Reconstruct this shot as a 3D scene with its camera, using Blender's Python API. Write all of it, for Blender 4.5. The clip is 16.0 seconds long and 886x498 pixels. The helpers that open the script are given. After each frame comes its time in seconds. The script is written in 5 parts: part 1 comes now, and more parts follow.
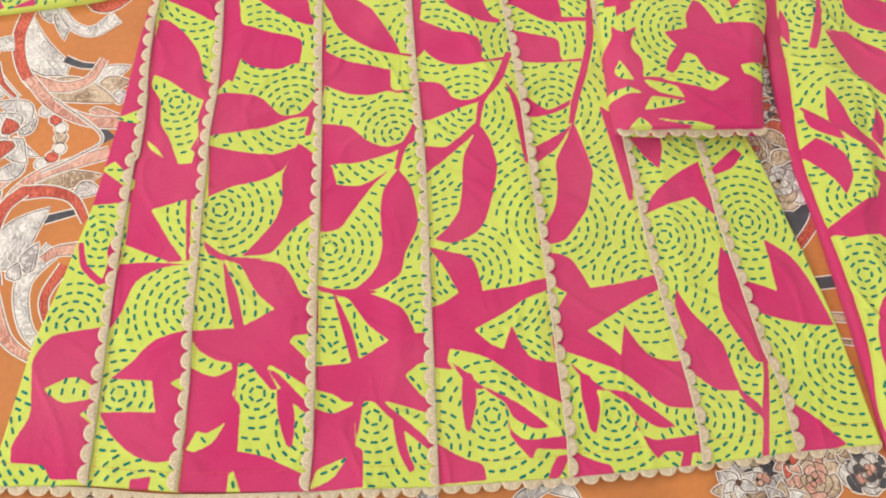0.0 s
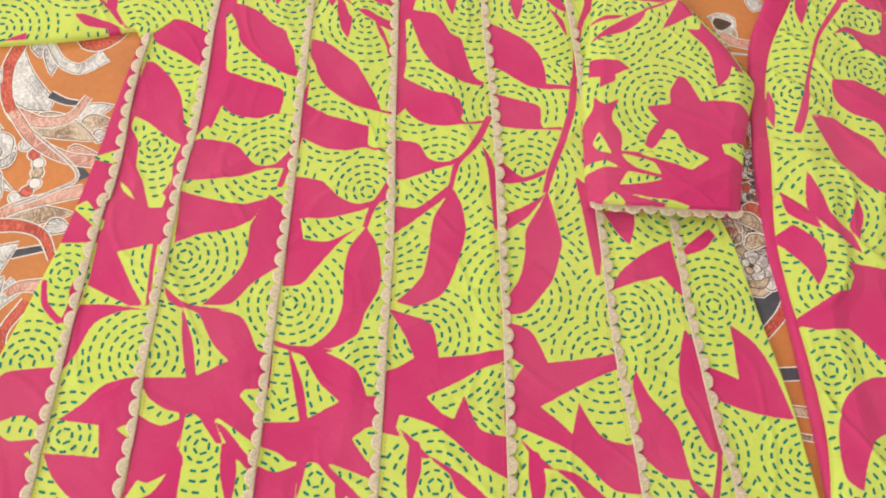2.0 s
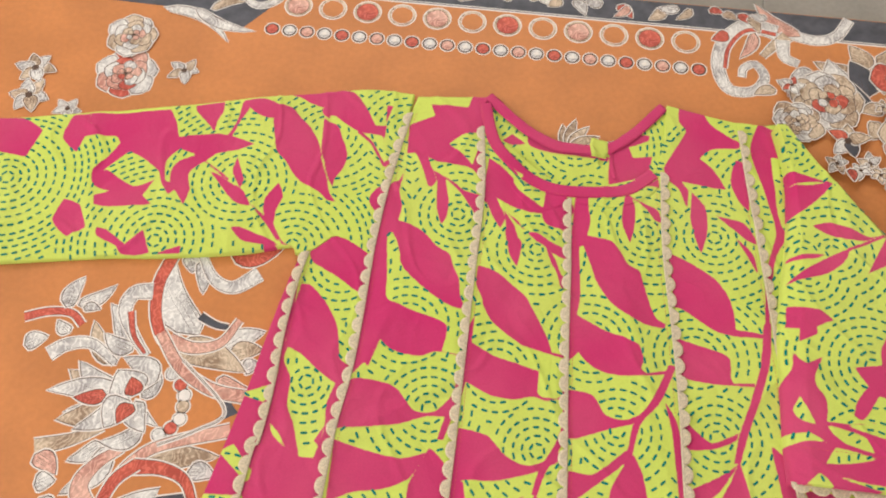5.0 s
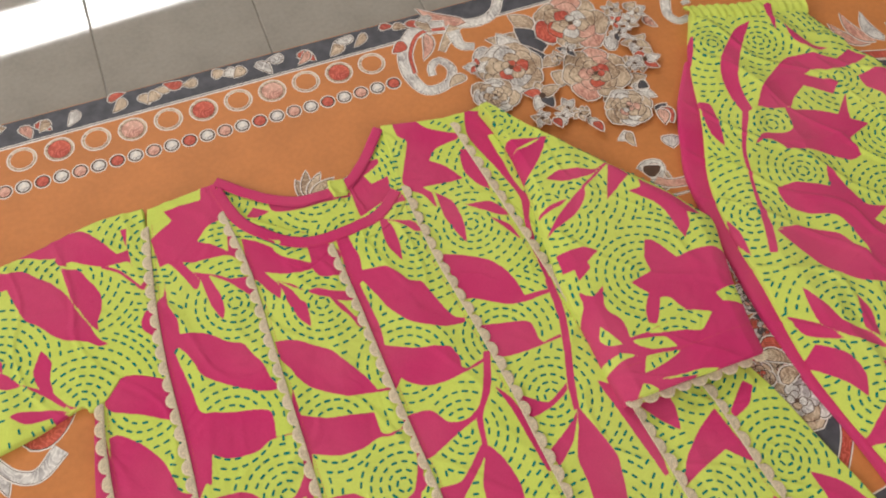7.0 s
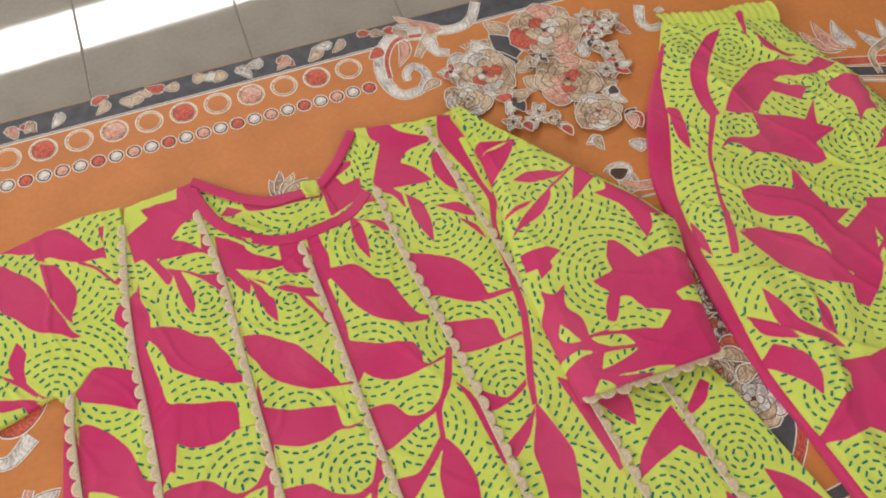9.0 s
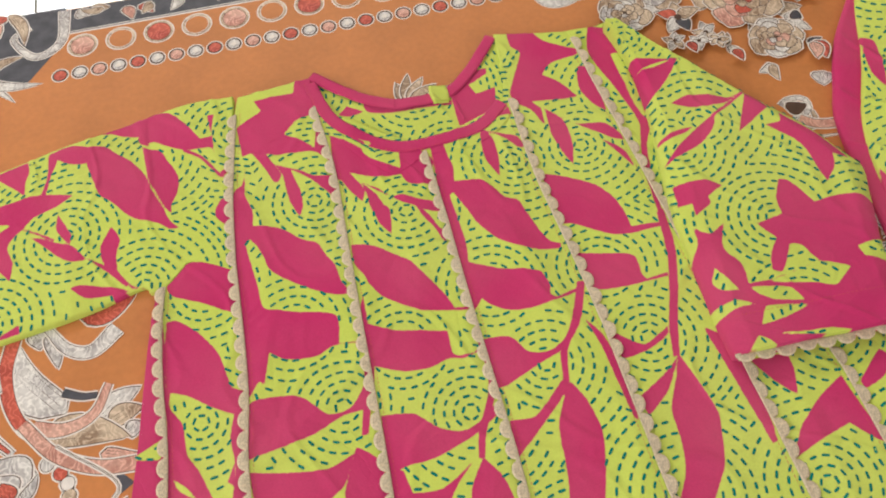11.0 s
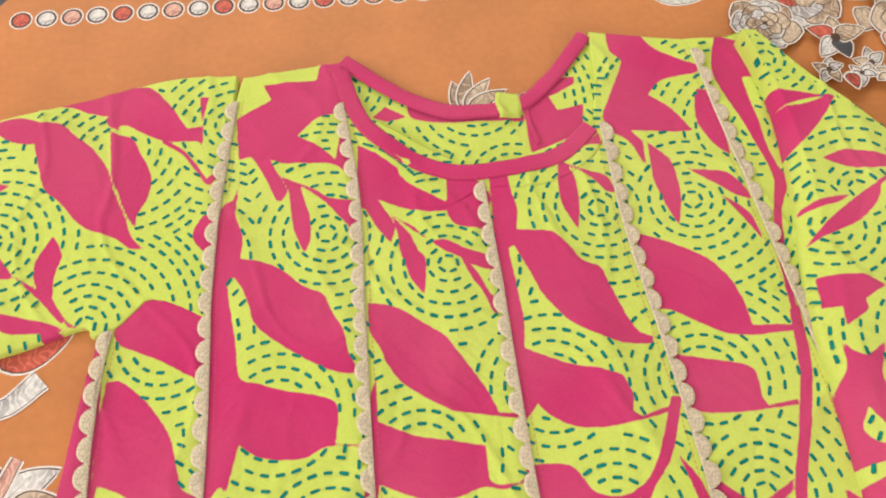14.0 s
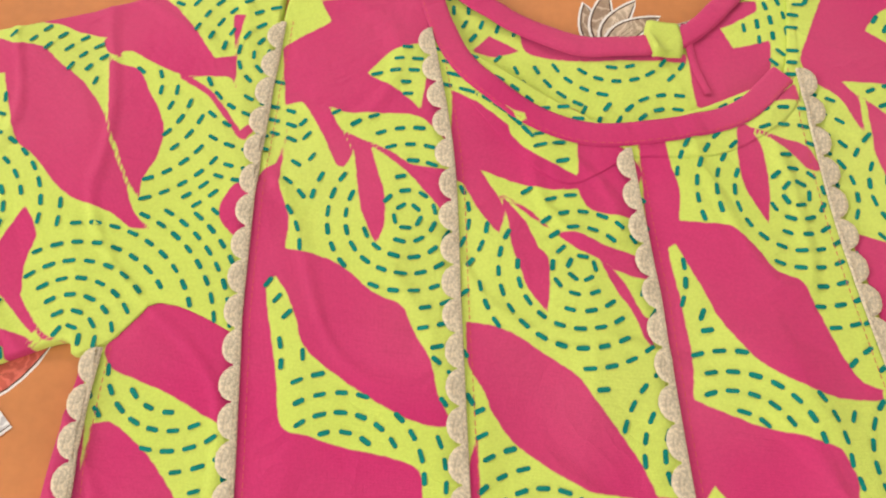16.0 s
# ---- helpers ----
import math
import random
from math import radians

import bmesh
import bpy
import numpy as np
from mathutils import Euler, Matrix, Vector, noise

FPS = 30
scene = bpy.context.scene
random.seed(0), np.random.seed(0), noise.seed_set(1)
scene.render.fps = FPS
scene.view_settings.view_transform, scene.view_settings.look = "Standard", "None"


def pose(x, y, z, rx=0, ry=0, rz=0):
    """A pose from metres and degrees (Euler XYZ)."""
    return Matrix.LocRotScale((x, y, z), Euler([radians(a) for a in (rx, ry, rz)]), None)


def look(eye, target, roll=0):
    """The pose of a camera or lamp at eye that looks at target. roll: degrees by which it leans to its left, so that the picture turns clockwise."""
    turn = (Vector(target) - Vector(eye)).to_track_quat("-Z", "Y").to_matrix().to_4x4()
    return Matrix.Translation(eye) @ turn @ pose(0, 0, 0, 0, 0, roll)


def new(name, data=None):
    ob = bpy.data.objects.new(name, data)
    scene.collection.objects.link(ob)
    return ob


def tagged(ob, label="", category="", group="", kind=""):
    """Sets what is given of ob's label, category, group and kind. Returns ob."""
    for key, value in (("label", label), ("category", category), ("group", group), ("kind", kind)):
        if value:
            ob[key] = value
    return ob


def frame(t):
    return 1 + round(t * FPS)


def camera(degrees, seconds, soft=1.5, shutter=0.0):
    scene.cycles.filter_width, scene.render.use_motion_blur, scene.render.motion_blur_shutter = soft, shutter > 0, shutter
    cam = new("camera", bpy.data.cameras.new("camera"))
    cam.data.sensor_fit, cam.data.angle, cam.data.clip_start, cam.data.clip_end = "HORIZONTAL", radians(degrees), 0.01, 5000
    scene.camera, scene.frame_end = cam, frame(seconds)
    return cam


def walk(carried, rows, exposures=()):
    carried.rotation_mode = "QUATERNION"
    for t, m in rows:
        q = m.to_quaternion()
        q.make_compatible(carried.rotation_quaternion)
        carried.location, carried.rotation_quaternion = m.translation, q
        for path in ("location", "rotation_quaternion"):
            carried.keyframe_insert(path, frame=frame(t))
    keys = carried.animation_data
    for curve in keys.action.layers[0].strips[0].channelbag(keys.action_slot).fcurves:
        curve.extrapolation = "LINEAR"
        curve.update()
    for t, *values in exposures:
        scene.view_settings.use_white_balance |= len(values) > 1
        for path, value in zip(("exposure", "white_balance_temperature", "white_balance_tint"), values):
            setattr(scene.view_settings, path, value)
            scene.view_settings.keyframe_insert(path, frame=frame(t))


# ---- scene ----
cam = camera(52.8, 16.0, soft=2.0)
PATH = [
    (0, (-0.024, 0.035, 0.663), (0.106, 0.775, -1.191), 8.1),
    (0.5, (-0.005, 0.028, 0.666), (0.145, 0.795, -1.175), 9.9),
    (1, (0.013, 0.018, 0.667), (0.135, 0.77, -1.182), 9.2),
    (1.5, (0.02, 0.029, 0.673), (0.123, 0.777, -1.179), 8.2),
    (2, (0.027, 0.067, 0.675), (0.095, 0.853, -1.163), 7.6),
    (2.5, (0.029, 0.116, 0.674), (0.039, 0.912, -1.16), 5.8),
    (3, (0.031, 0.162, 0.669), (-0.013, 0.982, -1.155), 3.5),
    (3.5, (0.017, 0.196, 0.668), (-0.06, 1.051, -1.138), 2.8),
    (4, (-0.002, 0.209, 0.663), (-0.136, 1.079, -1.133), 1.7),
    (4.2, (-0.013, 0.216, 0.664), (-0.182, 1.081, -1.132), 0.6),
    (6.3, (-0.111, 0.224, 0.684), (0.108, 1.19, -1.054), 0.4),
    (6.5, (-0.097, 0.224, 0.685), (0.186, 1.174, -1.052), 1.1),
    (7, (-0.065, 0.22, 0.684), (0.327, 1.151, -1.042), 2.1),
    (7.5, (-0.049, 0.21, 0.685), (0.37, 1.137, -1.037), 2.6),
    (8, (-0.039, 0.191, 0.691), (0.364, 1.16, -1.012), 1.2),
    (8.5, (-0.023, 0.182, 0.691), (0.387, 1.135, -1.018), 1.5),
    (9, (-0.029, 0.183, 0.692), (0.333, 1.158, -1.016), 0.4),
    (9.5, (-0.053, 0.186, 0.687), (0.19, 1.169, -1.038), -0.6),
    (9.7, (-0.062, 0.188, 0.683), (0.135, 1.17, -1.048), -1.0),
    (11.8, (-0.021, 0.216, 0.515), (0.112, 1.213, -1.214), -5.1),
    (12, (-0.01, 0.235, 0.5), (0.15, 1.227, -1.229), -3.7),
    (12.5, (0.006, 0.265, 0.479), (0.195, 1.228, -1.264), -1.1),
    (13, (-0.01, 0.285, 0.477), (0.179, 1.237, -1.272), 1.1),
    (13.5, (-0.027, 0.318, 0.471), (0.104, 1.234, -1.303), 0.2),
    (14, (-0.047, 0.343, 0.463), (0.026, 1.267, -1.309), -0.6),
    (14.5, (-0.077, 0.346, 0.454), (-0.048, 1.255, -1.327), 0.1),
    (15, (-0.094, 0.345, 0.427), (-0.095, 1.21, -1.376), 0.1),
    (15.5, (-0.092, 0.394, 0.382), (-0.095, 1.211, -1.444), -1.8),
    (16, (-0.079, 0.44, 0.337), (-0.089, 1.23, -1.5), -3.1),
]
walk(cam, [(t, look(eye, target, roll)) for t, eye, target, roll in PATH],
     exposures=[(0, 0.0), (4.2, 0.0), (6.3, -0.38), (9.7, -0.35), (11.8, -0.25), (13.0, 0.0), (16, -0.03)])

# ---------------------------------------------------------------- world and light
world = bpy.data.worlds.new("sky")
scene.world = world
world.use_nodes = True
sky = world.node_tree.nodes.new("ShaderNodeTexSky")
sky.sky_type, sky.sun_disc = "NISHITA", False
sky.sun_elevation, sky.sun_rotation = radians(40), radians(20)
world.node_tree.links.new(sky.outputs[0], world.node_tree.nodes["Background"].inputs[0])
world.node_tree.nodes["Background"].inputs[1].default_value = 0.12


def area(name, eye, target, sx, sy, power, colour):
    data = bpy.data.lights.new(name, "AREA")
    data.shape, data.size, data.size_y, data.energy, data.color = "RECTANGLE", sx, sy, power, colour
    ob = new(name, data)
    ob.matrix_world = look(eye, target)
    return ob


# Side and rear fill lamps, added out of view; no such sources are known.
area("side_fill_light", (-2.28, 0.2, 1.5), (0.0, 0.4, 0.2), 1.9, 1.5, 55, (1.0, 0.98, 0.97))
area("rear_fill_light", (0.4, -2.28, 1.35), (0.1, 0.5, 0.2), 1.5, 2.0, 38, (1.0, 0.98, 0.98))
area("clerestory_daylight", (-0.42, 2.98, 1.765), (-0.25, 0.5, 1.15), 2.6, 0.16, 48, (1.0, 0.98, 0.95))


# ---------------------------------------------------------------- materials
def material(name, rough=0.8, metal=0.0, spec=0.3):
    m = bpy.data.materials.new(name)
    m.use_nodes = True
    b = m.node_tree.nodes["Principled BSDF"]
    b.inputs["Roughness"].default_value, b.inputs["Metallic"].default_value = rough, metal
    b.inputs["Specular IOR Level"].default_value = spec
    return m, m.node_tree.nodes, m.node_tree.links, b


def noise_node(n, l, scale, detail=3.0, coord="Object"):
    c = n.new("ShaderNodeTexCoord")
    t = n.new("ShaderNodeTexNoise")
    t.inputs["Scale"].default_value, t.inputs["Detail"].default_value = scale, detail
    l.new(c.outputs[coord], t.inputs["Vector"])
    return t


def mix(n, l, fac, a, b, kind="MIX"):
    m = n.new("ShaderNodeMix")
    m.data_type, m.blend_type = "RGBA", kind
    for sock, v in ((m.inputs["Factor"], fac), (m.inputs["A"], a), (m.inputs["B"], b)):
        if hasattr(v, "is_linked"):
            l.new(v, sock)
        else:
            sock.default_value = v
    return m.outputs["Result"]


def remap(n, l, value, a, b, c, d):
    r = n.new("ShaderNodeMapRange")
    l.new(value, r.inputs["Value"])
    for k, v in (("From Min", a), ("From Max", b), ("To Min", c), ("To Max", d)):
        r.inputs[k].default_value = v
    return r.outputs["Result"]


def bump(n, l, b, height, strength, distance):
    k = n.new("ShaderNodeBump")
    k.inputs["Strength"].default_value, k.inputs["Distance"].default_value = strength, distance
    l.new(height, k.inputs["Height"])
    l.new(k.outputs[0], b.inputs["Normal"])


def weave(n, l, b, strength=0.25):
    """Fine plain weave: threads 0.5 mm apart, and slow unevenness of the yarn."""
    c = n.new("ShaderNodeTexCoord")
    w = []
    for axis in ("X", "Y"):
        t = n.new("ShaderNodeTexWave")
        t.bands_direction = axis
        t.inputs["Scale"].default_value, t.inputs["Distortion"].default_value = 620, 1.5
        t.inputs["Detail Scale"].default_value = 3
        l.new(c.outputs["Object"], t.inputs["Vector"])
        w.append(t.outputs["Fac"])
    a = n.new("ShaderNodeMath")
    a.operation = "ADD"
    l.new(w[0], a.inputs[0]), l.new(w[1], a.inputs[1])
    # crumpled creases between the threads' scale and the folds
    k = noise_node(n, l, 17, 4)
    k.inputs["Distortion"].default_value = 0.7
    r = n.new("ShaderNodeMath")
    r.operation = "PINGPONG"
    r.inputs[1].default_value = 0.11
    l.new(k.outputs["Fac"], r.inputs[0])
    s = n.new("ShaderNodeMath")
    s.operation = "MULTIPLY_ADD"
    s.inputs[1].default_value = 85.0
    l.new(r.outputs[0], s.inputs[0]), l.new(a.outputs[0], s.inputs[2])
    bump(n, l, b, s.outputs[0], strength * 1.6, 0.0004)


LIME, PINK, TEAL = (0.595, 0.70, 0.118, 1), (0.57, 0.031, 0.145, 1), (0.005, 0.21, 0.165, 1)


def cotton(name, printed=True, colour=PINK):
    m, n, l, b = material(name, 0.85, 0, 0.15)
    slow, fast = noise_node(n, l, 9), noise_node(n, l, 900, 2)
    if printed:
        at = n.new("ShaderNodeAttribute")
        at.attribute_name = "print_edge"
        rag = remap(n, l, noise_node(n, l, 260, 1).outputs["Fac"], 0.3, 0.7, -0.0002, 0.0002)
        s = n.new("ShaderNodeMath")
        s.operation = "ADD"
        l.new(at.outputs["Fac"], s.inputs[0]), l.new(rag, s.inputs[1])
        # a thin uncovered line where the two dyes meet
        col = mix(n, l, remap(n, l, s.outputs[0], -0.00035, 0.00035, 0, 1), PINK, LIME)
    else:
        col = mix(n, l, 0.0, colour, colour)
    col = mix(n, l, remap(n, l, slow.outputs["Fac"], 0.35, 0.7, 0.0, 0.14), col, mix(n, l, 0.5, col, (0.9, 0.62, 0.45, 1)))
    col = mix(n, l, 0.22, col, remap(n, l, fast.outputs["Fac"], 0.3, 0.7, 0.72, 1.15), "MULTIPLY")
    l.new(col, b.inputs["Base Color"])
    b.inputs["Sheen Weight"].default_value = 0.08
    weave(n, l, b)
    return m


def plain(name, colour, rough=0.7, amount=0.25, scale=60, spec=0.3, second=None, relief=0.15):
    m, n, l, b = material(name, rough, 0, spec)
    t, f = noise_node(n, l, scale), noise_node(n, l, scale * 14, 2)
    dark = second or tuple(c * (1 - amount) for c in colour[:3]) + (1,)
    col = mix(n, l, remap(n, l, t.outputs["Fac"], 0.35, 0.65, 0, 1), colour, dark)
    col = mix(n, l, 0.25, col, remap(n, l, f.outputs["Fac"], 0.3, 0.7, 0.75, 1.15), "MULTIPLY")
    l.new(col, b.inputs["Base Color"])
    bump(n, l, b, f.outputs["Fac"], relief, 0.0006)
    return m


def strokes(name, colour, dark, rough=0.55):
    """Printed petals: streaky pale ink over a darker one."""
    m, n, l, b = material(name, rough, 0, 0.3)
    big, fine = noise_node(n, l, 45, 4), noise_node(n, l, 260, 5)
    w = n.new("ShaderNodeTexWave")
    w.inputs["Scale"].default_value, w.inputs["Distortion"].default_value, w.inputs["Detail"].default_value = 60, 26, 3
    c = n.new("ShaderNodeTexCoord")
    l.new(c.outputs["Object"], w.inputs["Vector"])
    col = mix(n, l, remap(n, l, big.outputs["Fac"], 0.42, 0.60, 0, 1), colour, dark)
    col = mix(n, l, remap(n, l, w.outputs["Fac"], 0.55, 0.95, 0, 0.45), col, tuple(min(1, x * 1.5 + 0.05) for x in colour[:3]) + (1,))
    col = mix(n, l, remap(n, l, fine.outputs["Fac"], 0.5, 0.72, 0, 0.4), col, tuple(x * 0.45 for x in dark[:3]) + (1,))
    l.new(col, b.inputs["Base Color"])
    return m


PRINT = cotton("printed cotton lawn")
BINDING = cotton("pink cotton binding", False)
DASH = plain("teal printed dash", TEAL, 0.85, 0.25, 300, 0.15)
LACE = plain("gold beige braid", (0.82, 0.68, 0.47, 1), 0.5, 0.38, 900, 0.5, relief=0.5)
THREAD = plain("red sewing thread", (0.66, 0.10, 0.10, 1), 0.7, 0.2, 300)
ORANGE = plain("orange printed mat", (0.56, 0.205, 0.058, 1), 0.55, 0.16, 14, 0.35)
WHITE = plain("white print line", (0.78, 0.72, 0.66, 1), 0.55, 0.12, 200)
SLATE = plain("slate grey print", (0.085, 0.085, 0.10, 1), 0.55, 0.35, 90)
BEIGE = strokes("beige petal print", (0.54, 0.42, 0.30, 1), (0.30, 0.20, 0.13, 1))
SILVER = strokes("silver grey petal print", (0.64, 0.61, 0.57, 1), (0.36, 0.33, 0.32, 1))
RED = strokes("coral red petal print", (0.52, 0.10, 0.06, 1), (0.38, 0.06, 0.04, 1))
BLUSH = strokes("blush petal print", (0.62, 0.36, 0.28, 1), (0.45, 0.20, 0.15, 1))
BROWN = plain("brown print outline", (0.10, 0.055, 0.035, 1), 0.6, 0.3, 100)
WALLPAINT = plain("cream wall paint", (0.74, 0.70, 0.63, 1), 0.8, 0.06, 6)
TILE = plain("grey beige glazed tile", (0.30, 0.275, 0.24, 1), 0.035, 0.12, 16, 0.5, relief=0.004)
GROUT = plain("dull grout", (0.23, 0.21, 0.185, 1), 0.9, 0.2, 80)


# ---------------------------------------------------------------- building tools
from mathutils.kdtree import KDTree

def mesh_object(name, verts, faces, mats, parent=None, slots=None, smooth=False, attr=None):
    me = bpy.data.meshes.new(name)
    me.from_pydata(verts, [], faces)
    for m in mats if isinstance(mats, (list, tuple)) else [mats]:
        me.materials.append(m)
    if slots is not None:
        me.polygons.foreach_set("material_index", slots)
    if smooth:
        me.polygons.foreach_set("use_smooth", [True] * len(me.polygons))
    if attr is not None:
        a = me.attributes.new("print_edge", "FLOAT", "POINT")
        a.data.foreach_set("value", attr)
    me.update()
    ob = new(name, me)
    if parent is not None:
        ob.parent = parent
        ob.matrix_parent_inverse = Matrix.Translation(-parent.location)
    return ob


def empty(name, x=0, y=0, z=0):
    ob = new(name)
    ob.location = (x, y, z)
    return ob


def mm(pts):
    return np.array(pts, float) / 1000.0


def smooth_line(pts, step=0.004):
    """A Catmull-Rom line through the points, resampled evenly."""
    p = np.asarray(pts, float)
    q = np.vstack([2 * p[0] - p[1], p, 2 * p[-1] - p[-2]])
    out = []
    for i in range(1, len(q) - 2):
        for t in np.linspace(0, 1, 12, endpoint=False):
            a, b, c, d = q[i - 1], q[i], q[i + 1], q[i + 2]
            out.append(0.5 * (2 * b + (c - a) * t + (2 * a - 5 * b + 4 * c - d) * t * t + (3 * b - a - 3 * c + d) * t ** 3))
    out.append(p[-1])
    return even(np.array(out), step=step)


def even(p, step=None, count=None):
    s = np.concatenate([[0], np.cumsum(np.linalg.norm(np.diff(p, axis=0), axis=1))])
    n = count or max(2, int(s[-1] / step) + 1)
    u = np.linspace(0, s[-1], n)
    return np.stack([np.interp(u, s, p[:, k]) for k in range(p.shape[1])], 1)


def closed_outline(pts, sharp=62):
    """A cut-paper outline: soft curves, with the pointed corners kept."""
    p = np.asarray(pts, float)
    n = len(p)
    tangent = np.zeros_like(p)
    for i in range(n):
        a, b = p[i] - p[i - 1], p[(i + 1) % n] - p[i]
        la, lb = np.linalg.norm(a) + 1e-9, np.linalg.norm(b) + 1e-9
        if math.degrees(math.acos(max(-1, min(1, a @ b / la / lb)))) < sharp:
            d = a / la + b / lb
            tangent[i] = d / (np.linalg.norm(d) + 1e-9) * min(la, lb) * 0.9
    out = []
    for i in range(n):
        j = (i + 1) % n
        for t in np.linspace(0, 1, 6, endpoint=False):
            h = (2 * t ** 3 - 3 * t * t + 1, t ** 3 - 2 * t * t + t, -2 * t ** 3 + 3 * t * t, t ** 3 - t * t)
            out.append(h[0] * p[i] + h[1] * tangent[i] + h[2] * p[j] + h[3] * tangent[j])
    return np.array(out)


def signed_distance(poly, pts):
    """Distance to the outline in metres, below zero inside."""
    a, b = poly, np.roll(poly, -1, 0)
    best, inside = np.full(len(pts), 1e9), np.zeros(len(pts), bool)
    for (ax, ay), (bx, by) in zip(a, b):
        dx, dy = bx - ax, by - ay
        t = np.clip(((pts[:, 0] - ax) * dx + (pts[:, 1] - ay) * dy) / (dx * dx + dy * dy + 1e-12), 0, 1)
        best = np.minimum(best, (pts[:, 0] - ax - t * dx) ** 2 + (pts[:, 1] - ay - t * dy) ** 2)
        if ay != by:
            inside ^= ((ay > pts[:, 1]) != (by > pts[:, 1])) & (pts[:, 0] < dx * (pts[:, 1] - ay) / (by - ay) + ax)
    return np.where(inside, -1, 1) * np.sqrt(best)


class Print:
    """Two-colour print of one piece of cloth: pink cut-outs on lime, with rings of dashes round some centres. Millimetres."""

    def __init__(self):
        self.shapes, self.centres = [], []

    def pink(self, *pts):
        self.shapes.append((1, closed_outline(mm(pts))))

    def lime(self, *pts):
        self.shapes.append((-1, closed_outline(mm(pts))))

    def rings(self, *pts):
        self.centres += [p for p in mm(pts)]

    def field(self, pts):
        f = np.full(len(pts), 0.012)
        for sign, poly in self.shapes:
            lo, hi = poly.min(0) - 0.005, poly.max(0) + 0.005
            k = np.nonzero(((pts > lo) & (pts < hi)).all(1))[0]
            if len(k):
                d = signed_distance(poly, pts[k])
                f[k] = np.minimum(f[k], d) if sign > 0 else np.maximum(f[k], -d)
        return f


def rumple(x, y, size=1.0):
    """Low folds of cloth that lies flat, in metres."""
    v = Vector((x * 5, y * 3.2, 0.3))
    w = Vector((x * 17, y * 12, 1.7))
    ridge = 1 - abs(noise.noise(Vector((x * 9 + 0.6 * y, y * 4, 4.1)))) * 2
    ridge2 = 1 - abs(noise.noise(Vector((x * 6 - 3.5 * y, y * 7 + 2 * x, 9.2)))) * 2
    crease = 1 - abs(noise.noise(Vector((x * 16 + 9 * y, y * 10 - 4 * x, 2.2)))) * 2
    return 1.5 * size * (0.0016 * noise.noise(v) + 0.0012 * noise.noise(w) + 0.0034 * max(0, ridge - 0.66) + 0.0044 * max(0, ridge2 - 0.74) + 0.0050 * max(0, crease - 0.84))


def sheet(name, left, right, parent, cloth, height, step=0.0015, mat=None, puff=0.0, size=1.0, under=0.0, settle=False):
    """A piece of cloth between two edges, both from top to bottom, with its hem turned down to what it lies on."""
    left, right = smooth_line(left), smooth_line(right)
    nv = max(3, int(max(len(left), len(right)) * 0.004 / step))
    wide = max(np.linalg.norm(even(left, count=20) - even(right, count=20), axis=1))
    nu = max(3, int(wide / step))
    a, b = even(left, count=nv), even(right, count=nv)
    u = np.linspace(0, 1, nu)[None, :, None]
    g = (a[:, None] * (1 - u) + b[:, None] * u).reshape(-1, 2)
    z = [height + rumple(x, y, size) for x, y in g]
    if puff:
        uu = np.tile(np.linspace(0, 1, nu), nv)
        vv = np.repeat(np.linspace(1, 0, nv), nu) if settle else 1.0
        z = np.array(z) + puff * np.minimum(1, np.minimum(uu, 1 - uu) * 9) ** 0.5 * np.minimum(1, vv * 4)
    verts = [(x, y, c) for (x, y), c in zip(g, z)]
    faces = [(i * nu + j + nu, i * nu + j + nu + 1, i * nu + j + 1, i * nu + j) for i in range(nv - 1) for j in range(nu - 1)]
    rim = [j for j in range(nu)] + [i * nu + nu - 1 for i in range(1, nv)] + [(nv - 1) * nu + j for j in range(nu - 2, -1, -1)] + [i * nu for i in range(nv - 2, 0, -1)]
    base = len(verts)
    verts += [(verts[k][0], verts[k][1], under + 0.0003) for k in rim]
    m = len(rim)
    faces += [(rim[i], rim[(i + 1) % m], base + (i + 1) % m, base + i) for i in range(m)]
    f = cloth.field(np.array([v[:2] for v in verts])) if cloth else None
    ob = mesh_object(name, verts, faces, mat or PRINT, parent, smooth=True, attr=f)
    outline = np.vstack([a, b[::-1]])
    if cloth:
        tree = KDTree(len(g))
        for i, v in enumerate(verts[:base]):
            tree.insert((v[0], v[1], 0), i)
        tree.balance()
        dashes(ob, outline, cloth, lambda x, y: max(verts[i][2] for _, i, _ in tree.find_n((x, y, 0), 3)) + 0.0003)
    return ob


